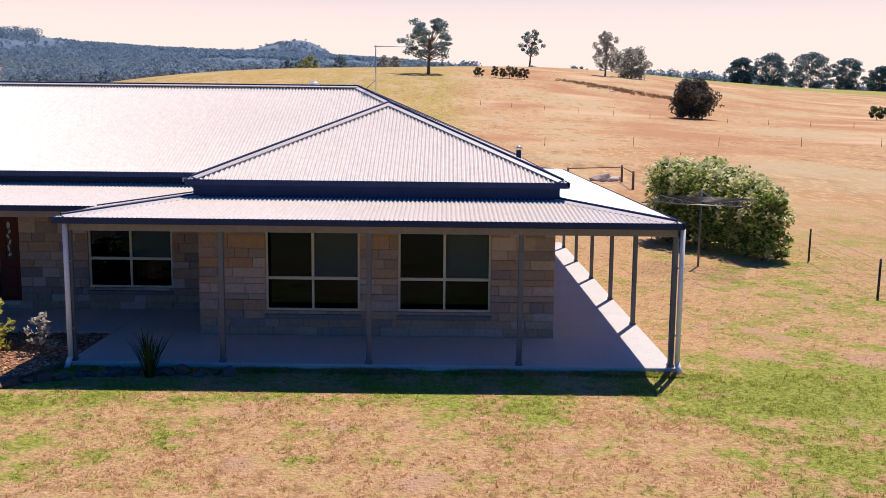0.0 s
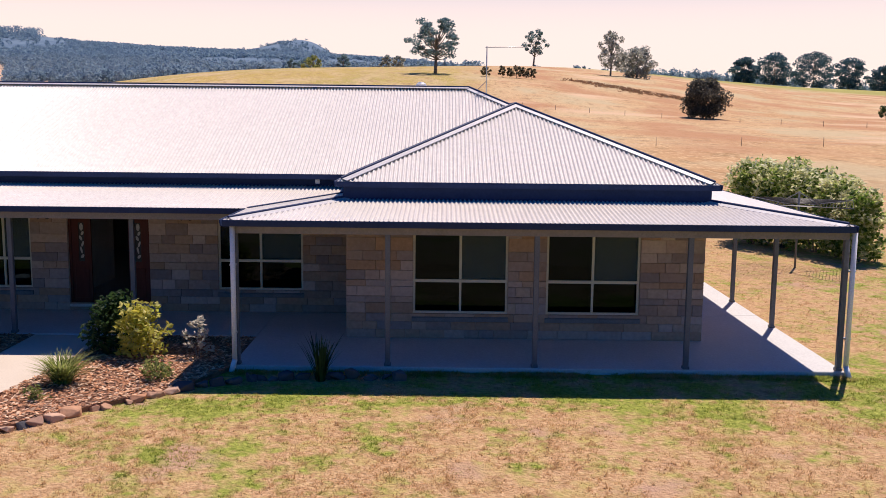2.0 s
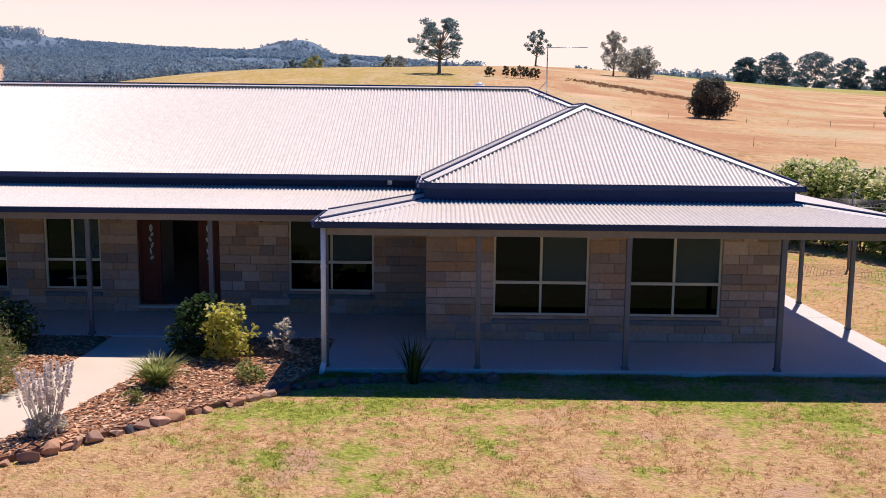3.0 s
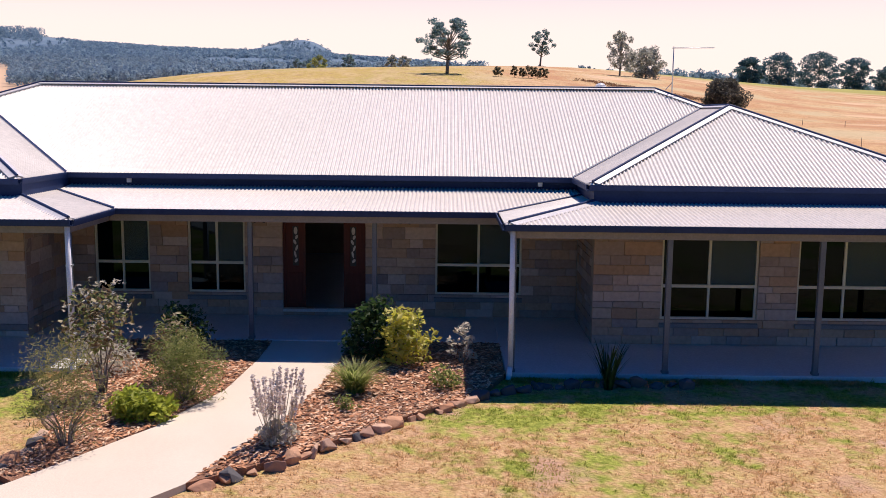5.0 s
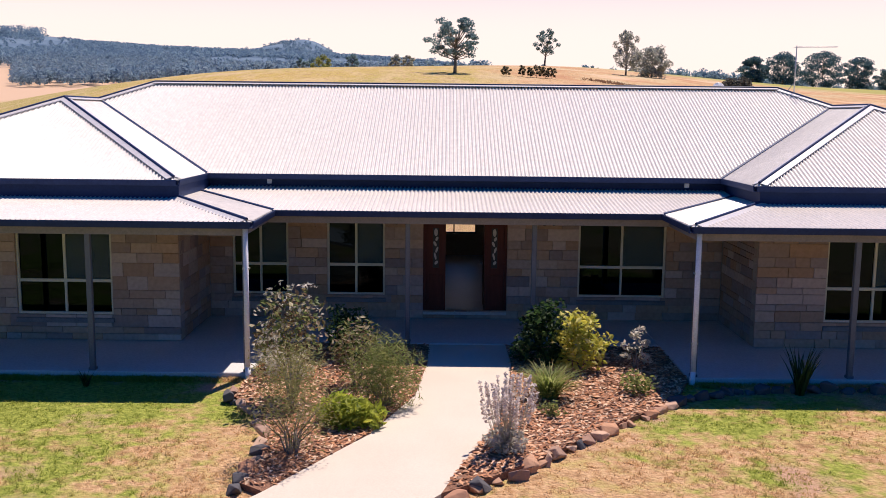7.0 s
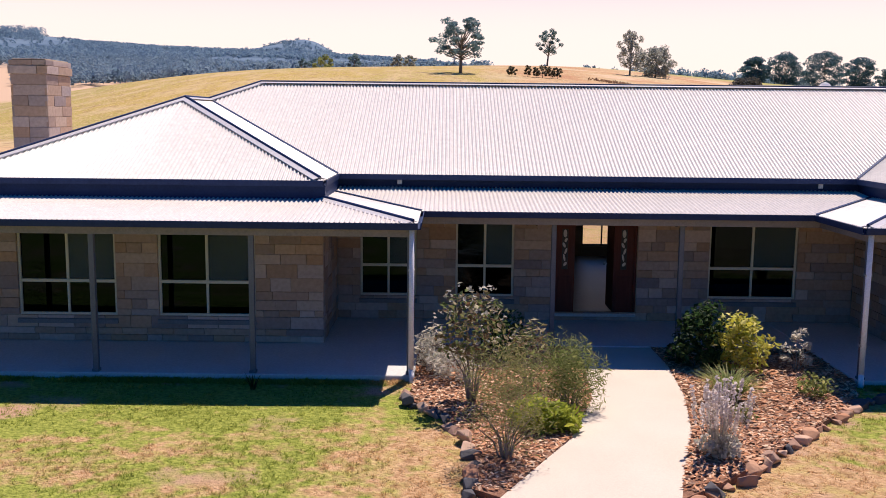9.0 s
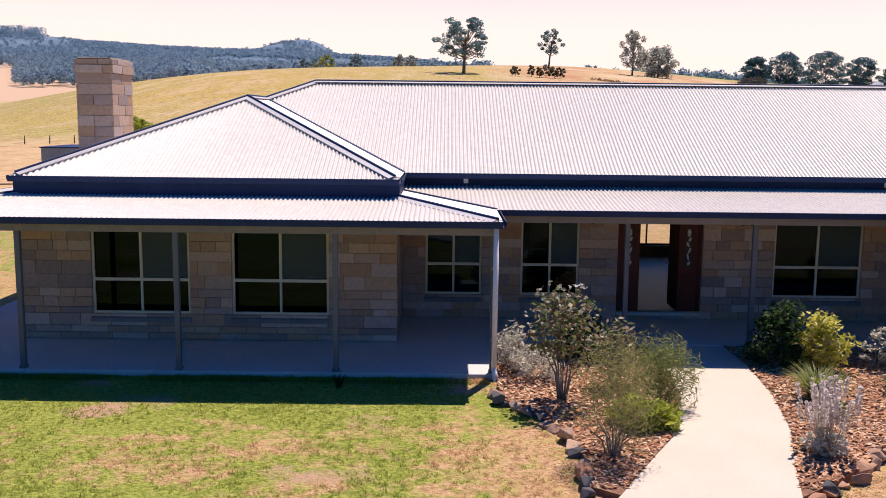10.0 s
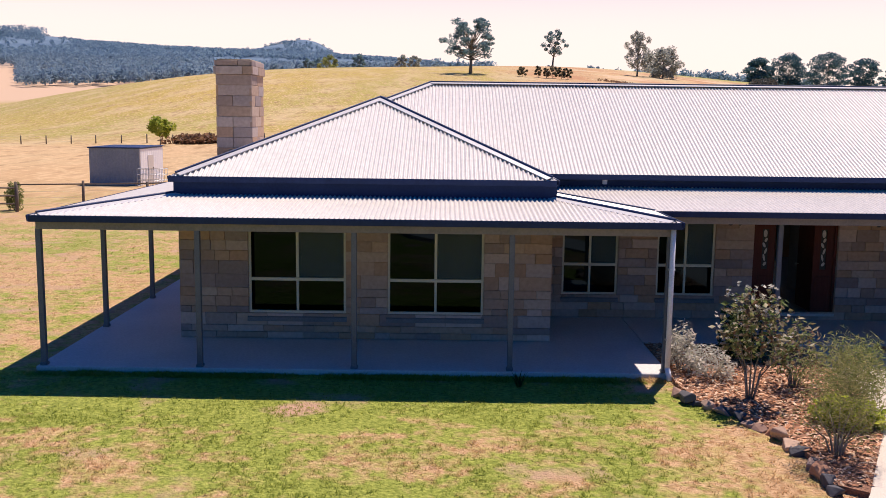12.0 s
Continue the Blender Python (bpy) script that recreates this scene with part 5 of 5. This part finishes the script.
blades("flax", "dark upright strap-leaved flax by the verandah", -4.34, 14.91, 1.05, 0.95, L_DEEP, 116, 64, 0.018, 0.3)
blades("flax", "small dark strap-leaved plant by the verandah", -16.03, 14.96, 0.35, 0.35, L_DEEP, 117, 30, 0.014, 0.25)


# ---- yard ----
for k, (x, y, s_) in enumerate(((11.4, 66.0, 0.42), (12.0, 66.3, 0.55), (12.6, 65.8, 0.4), (12.2, 65.3, 0.33), (11.7, 65.4, 0.36), (13.0, 66.4, 0.3))):
    stone(x, y, s_, 900 + k, M_PALEROCK, 37 * k, "pale broken rubble stone in dry grass")


def clothesline(x, y):
    t = thing("rotary_clothesline", "square rotary clothes hoist on a single steel pole", "clothesline", at=(x, y, ground_z(x, y)))
    bm = bmesh.new()
    add_tube(bm, (0, 0, -0.2), (0, 0, 2.35), 0.035, 0.03, 10)
    part("pole", bm, M_POST, t)
    ends = []
    for k in range(4):
        a = radians(22 + 90 * k)
        e = Vector((2.15 * math.cos(a), 2.15 * math.sin(a), 2.02))
        ends.append(e)
        bm = bmesh.new()
        add_tube(bm, (0, 0, 1.9), e, 0.016, 0.014, 6)
        arm = part("arm", bm, M_POST, t)
        bm = bmesh.new()
        add_tube(bm, (0, 0, 2.33), Vector((0, 0, 1.93)).lerp(e, 0.4), 0.009, 0.009, 5)
        part("brace", bm, M_POST, arm)
    for r in range(13):
        f = 0.28 + 0.72 * r / 12
        bm = bmesh.new()
        for k in range(4):
            add_tube(bm, Vector((0, 0, 1.92)).lerp(ends[k], f), Vector((0, 0, 1.92)).lerp(ends[(k + 1) % 4], f), 0.007, 0.007, 4)
        part("line", bm, M_BLACK, t, "dark clothes line")


clothesline(8.5, 27.9)


def fence(points, spacing, h, wires, name, label, mat=None, radius=0.05, rails=()):
    f = thing(name, label, "fence", at=(points[0][0], points[0][1], 0))
    o = Vector((points[0][0], points[0][1], 0))
    rnd = random.Random(len(points) * 7 + int(h * 10))
    tops = []
    for (x0, y0), (x1, y1) in zip(points, points[1:]):
        n = max(1, round(math.hypot(x1 - x0, y1 - y0) / spacing))
        for i in range(n + (1 if (x1, y1) == points[-1] else 0)):
            x, y = x0 + (x1 - x0) * i / n, y0 + (y1 - y0) * i / n
            z = ground_z(x, y)
            bm = bmesh.new()
            add_tube(bm, Vector((x, y, z - 0.3)) - o, Vector((x + rnd.uniform(-0.04, 0.04), y, z + h * rnd.uniform(0.95, 1.05))) - o, radius, radius * 0.85, 7)
            part("post", bm, mat or M_TIMBER, f)
            tops.append(Vector((x, y, z)) - o)
    for k in range(wires):
        bm = bmesh.new()
        for a, b in zip(tops, tops[1:]):
            up = Vector((0, 0, h * (0.25 + 0.65 * k / max(1, wires - 1))))
            add_tube(bm, a + up, b + up, 0.004, 0.004, 3)
        part("wire", bm, M_GALV, f, "thin galvanised wire")
    for zr in rails:
        bm = bmesh.new()
        for a, b in zip(tops, tops[1:]):
            up = Vector((0, 0, zr))
            add_tube(bm, a + up, b + up, 0.035, 0.035, 5)
        part("rail", bm, mat or M_TIMBER, f)
    return f


fence([(12.4, 29.2), (11.8, 23.0), (11.6, 15.0), (11.6, 7.0)], 8.2, 1.05, 4, "wire_fence", "dark steel posts with thin wires along the yard", M_BLACK, 0.035)
fence([(9.0, 63.0), (13.0, 65.0), (12.6, 59.0)], 4.8, 1.15, 2, "rail_fence", "weathered timber posts with a top rail", None, 0.09, (1.05,))
fence([(-10, 118), (25, 122), (60, 128), (120, 140)], 14, 1.2, 3, "paddock_fence", "grey timber posts across the dry paddock", None, 0.038)
fence([(10, 262), (60, 232), (130, 205), (190, 190)], 9, 1.3, 3, "paddock_fence", "weathered timber posts below the cattle paddock", None, 0.06)
fence([(-95, 126), (-66, 131), (-55, 130), (-30, 132)], 3.2, 1.2, 3, "paddock_fence", "weathered timber posts below the green hill", None, 0.09)
fence([(-47, 41.0), (-40.5, 41.0), (-36.2, 41.2)], 2.2, 1.15, 0, "rail_fence", "dark timber post and rail yard fence", None, 0.08, (0.35, 0.7, 1.05))
fence([(-36.2, 41.2), (-31.0, 43.0), (-27.5, 46.0)], 2.6, 1.3, 4, "wire_fence", "timber posts with wire mesh behind the house", None, 0.07, (1.2,))


def shed():
    x, y, w, d, h = -38.1, 61.4, 3.2, 4.7, 2.45
    z = ground_z(x, y) - 0.1
    t = thing("garden_shed", "plain grey steel shed with a flat roof", "shed", at=(x, y, z))
    bm = bmesh.new()
    n = 64
    # ribbed wall sheets round the shed
    ring = []
    for (ax, ay), (bx, by) in (((-w / 2, -d / 2), (w / 2, -d / 2)), ((w / 2, -d / 2), (w / 2, d / 2)), ((w / 2, d / 2), (-w / 2, d / 2)), ((-w / 2, d / 2), (-w / 2, -d / 2))):
        for i in range(n):
            f = i / n
            off = 0.012 if (i // 2) % 2 else 0
            nx, ny = (by - ay), -(bx - ax)
            L = math.hypot(nx, ny)
            ring.append((ax + (bx - ax) * f + nx / L * off, ay + (by - ay) * f + ny / L * off))
    lo = [bm.verts.new((p[0], p[1], 0)) for p in ring]
    hi = [bm.verts.new((p[0], p[1], h)) for p in ring]
    for i in range(len(ring)):
        j = (i + 1) % len(ring)
        bm.faces.new((lo[i], lo[j], hi[j], hi[i]))
    bm.faces.new(hi)
    part("wall", bm, M_SHED, t, "ribbed grey steel sheet")
    part("roof", box((-w / 2 - 0.08, -d / 2 - 0.08, h), (w / 2 + 0.08, d / 2 + 0.08, h + 0.08), 0.02), M_DARK, t, "dark flat roof edge")
    # pale sheet paints the brightness of the sunlit end wall
    bm = bmesh.new()
    edge = [(w / 2 + (0.035 if (i // 2) % 2 else 0.024), -d / 2 + 0.08 + i * 0.1) for i in range(47)] + [(w / 2 + 0.013, d / 2 - 0.02), (w / 2 + 0.013, -d / 2 + 0.08)]
    lo = [bm.verts.new((*p, 0.05)) for p in edge]
    hi = [bm.verts.new((*p, h - 0.04)) for p in edge]
    for i in range(len(edge)):
        k = (i + 1) % len(edge)
        bm.faces.new((lo[i], lo[k], hi[k], hi[i]))
    bm.faces.new(hi)
    bmesh.ops.recalc_face_normals(bm, faces=bm.faces)
    part("sunlit_side_sheet", bm, M_PIPE, t, "ribbed end sheet, pale to show the wall in sun")
    part("corner_trim", box((w / 2 - 0.04, -d / 2 - 0.02, 0), (w / 2 + 0.03, -d / 2 + 0.05, h), 0.005), M_CAP, t)
    door = part("door", box((w / 2 + 0.036, -0.9, 0.05), (w / 2 + 0.06, 0.2, 2.0), 0.006), M_CAP, t, "pale steel shed door")
    part("handle", box((w / 2 + 0.06, 0.05, 1.0), (w / 2 + 0.095, 0.09, 1.18)), M_BLACK, door)


shed()


def cage():
    t = thing("wire_cage", "galvanised wire cage beside the shed", "cage", at=(-35.6, 58.6, ground_z(-35.6, 58.6)))
    bm = bmesh.new()
    for i in range(9):
        x = -0.8 + 0.2 * i
        for y in (-0.5, 0.5):
            add_tube(bm, (x, y, 0), (x, y, 1.1), 0.012, 0.012, 4)
    for z in (0.05, 0.4, 0.75, 1.1):
        for y in (-0.5, 0.5):
            add_tube(bm, (-0.8, y, z), (0.8, y, z), 0.014, 0.014, 4)
        for x in (-0.8, 0.8):
            add_tube(bm, (x, -0.5, z), (x, 0.5, z), 0.014, 0.014, 4)
    part("mesh", bm, M_GALV, t)


cage()
shrub("conifer_bush", "small upright dark green conifer behind a rail fence", -36.6, 41.9, 1.3, 0.85, L_OLIVE, 120, 0.05, 2000, 14, 3, 0.1, 1.4)


def lawn():
    """Grass tufts over the lawn round the house."""
    rng = np.random.default_rng(17)
    verts, faces = [], []
    n = 0
    while n < 44000:
        k = rng.random()
        if k < 0.14:
            x, y = rng.choice((rng.uniform(-24.3, -13.6), rng.uniform(-5.9, 4.9))), rng.uniform(15.25, 15.49)
        elif k < 0.80:
            x, y = rng.uniform(-29, 12), rng.uniform(7.6, 15.45)
        elif k < 0.92:
            x, y = rng.uniform(4.9, 14), rng.uniform(12, 36)
        else:
            x, y = rng.uniform(-34, -24.3), rng.uniform(12, 38)
        p = (x, y)
        if y < 17.8 and (inside(p, BED_R) or inside(p, BED_L) or inside(p, PATH_EDGE)):
            continue
        if noise.noise((x * 0.9, y * 0.9, 5.0)) + rng.normal() * 0.25 < -0.12:
            continue
        n += 1
        z = ground_z(x, y)
        tall = rng.uniform(0.014, 0.036) * (1.7 if 15.2 < y < 15.5 else 1) * (1.6 if rng.random() < 0.07 else 1)
        for _ in range(7):
            a, r = rng.uniform(0, math.tau), rng.uniform(0, 0.05)
            bx, by = x + r * math.cos(a), y + r * math.sin(a)
            la, le = rng.uniform(0, math.tau), tall * rng.uniform(0.6, 1.9)
            wd = rng.uniform(0.006, 0.013)
            k0 = len(verts)
            verts += [(bx - wd * math.sin(la), by + wd * math.cos(la), z - 0.01), (bx + wd * math.sin(la), by - wd * math.cos(la), z - 0.01), (bx + le * math.cos(la), by + le * math.sin(la), z + tall * rng.uniform(0.6, 1.2))]
            faces.append((k0, k0 + 1, k0 + 2))
    me = bpy.data.meshes.new("lawn_grass")
    me.from_pydata(verts, [], faces)
    me.materials.append(M_BLADES)
    tagged(new("lawn_grass", me), "short dry lawn grass with green tufts", "grass", "", "stuff")


lawn()


# ---- walls, with their blocks ----
wall("wall", XR0, XR1, *WZ, holes_r, YW, "x", 1, 1, SAND)
wall("wall", XL0, XL1, *WZ, holes_l, YW, "x", 1, 2, SAND)
wall("wall", XL1, XR0, *WZ, holes_m, YM, "x", 1, 3, SAND)
wall("wall", YW + 0.06, YM - 0.0, *WZ, [], XR0, "y", 1, 4, SAND)
wall("wall", YW + 0.06, YM - 0.0, *WZ, [], XL1, "y", -1, 5, SAND)
wall("wall", YW + 0.06, YB, *WZ, [], XR1, "y", -1, 6, SAND)
wall("wall", YW + 0.06, YB, *WZ, [], XL0, "y", 1, 7, SAND)
REAR = ((-10.24, -9.2, 0.87), (-8.72, -7.1, 0.53))
wall("wall", XL0, XR1, *WZ, [(a, b, c, 2.3) for a, b, c in REAR], YB, "x", -1, 8, SAND, False)
for x0, x1, z0 in REAR:
    w = new("window")
    w.parent = house
    w.location = ((x0 + x1) / 2, YB - 0.1, z0)
    a, h = (x1 - x0) / 2, 2.3 - z0
    bm = bmesh.new()
    for lo, hi in (((-a, 0, 0), (-a + 0.045, 0.08, h)), ((a - 0.045, 0, 0), (a, 0.08, h)), ((-a + 0.045, 0, 0), (a - 0.045, 0.08, 0.045)), ((-a + 0.045, 0, h - 0.045), (a - 0.045, 0.08, h)), ((-0.2, 0, 0.045), (-0.16, 0.08, h - 0.045))):
        add_box(bm, lo, hi)
    part("window_frame", bm, M_BLACK, w, "dark window frame")
    for p, q in ((-a + 0.045, -0.2), (-0.16, a - 0.045)):
        pane = part("pane", box((p, 0.04, 0.045), (q, 0.044, h - 0.045)), M_CLEAR, w)
        pane.visible_shadow = False
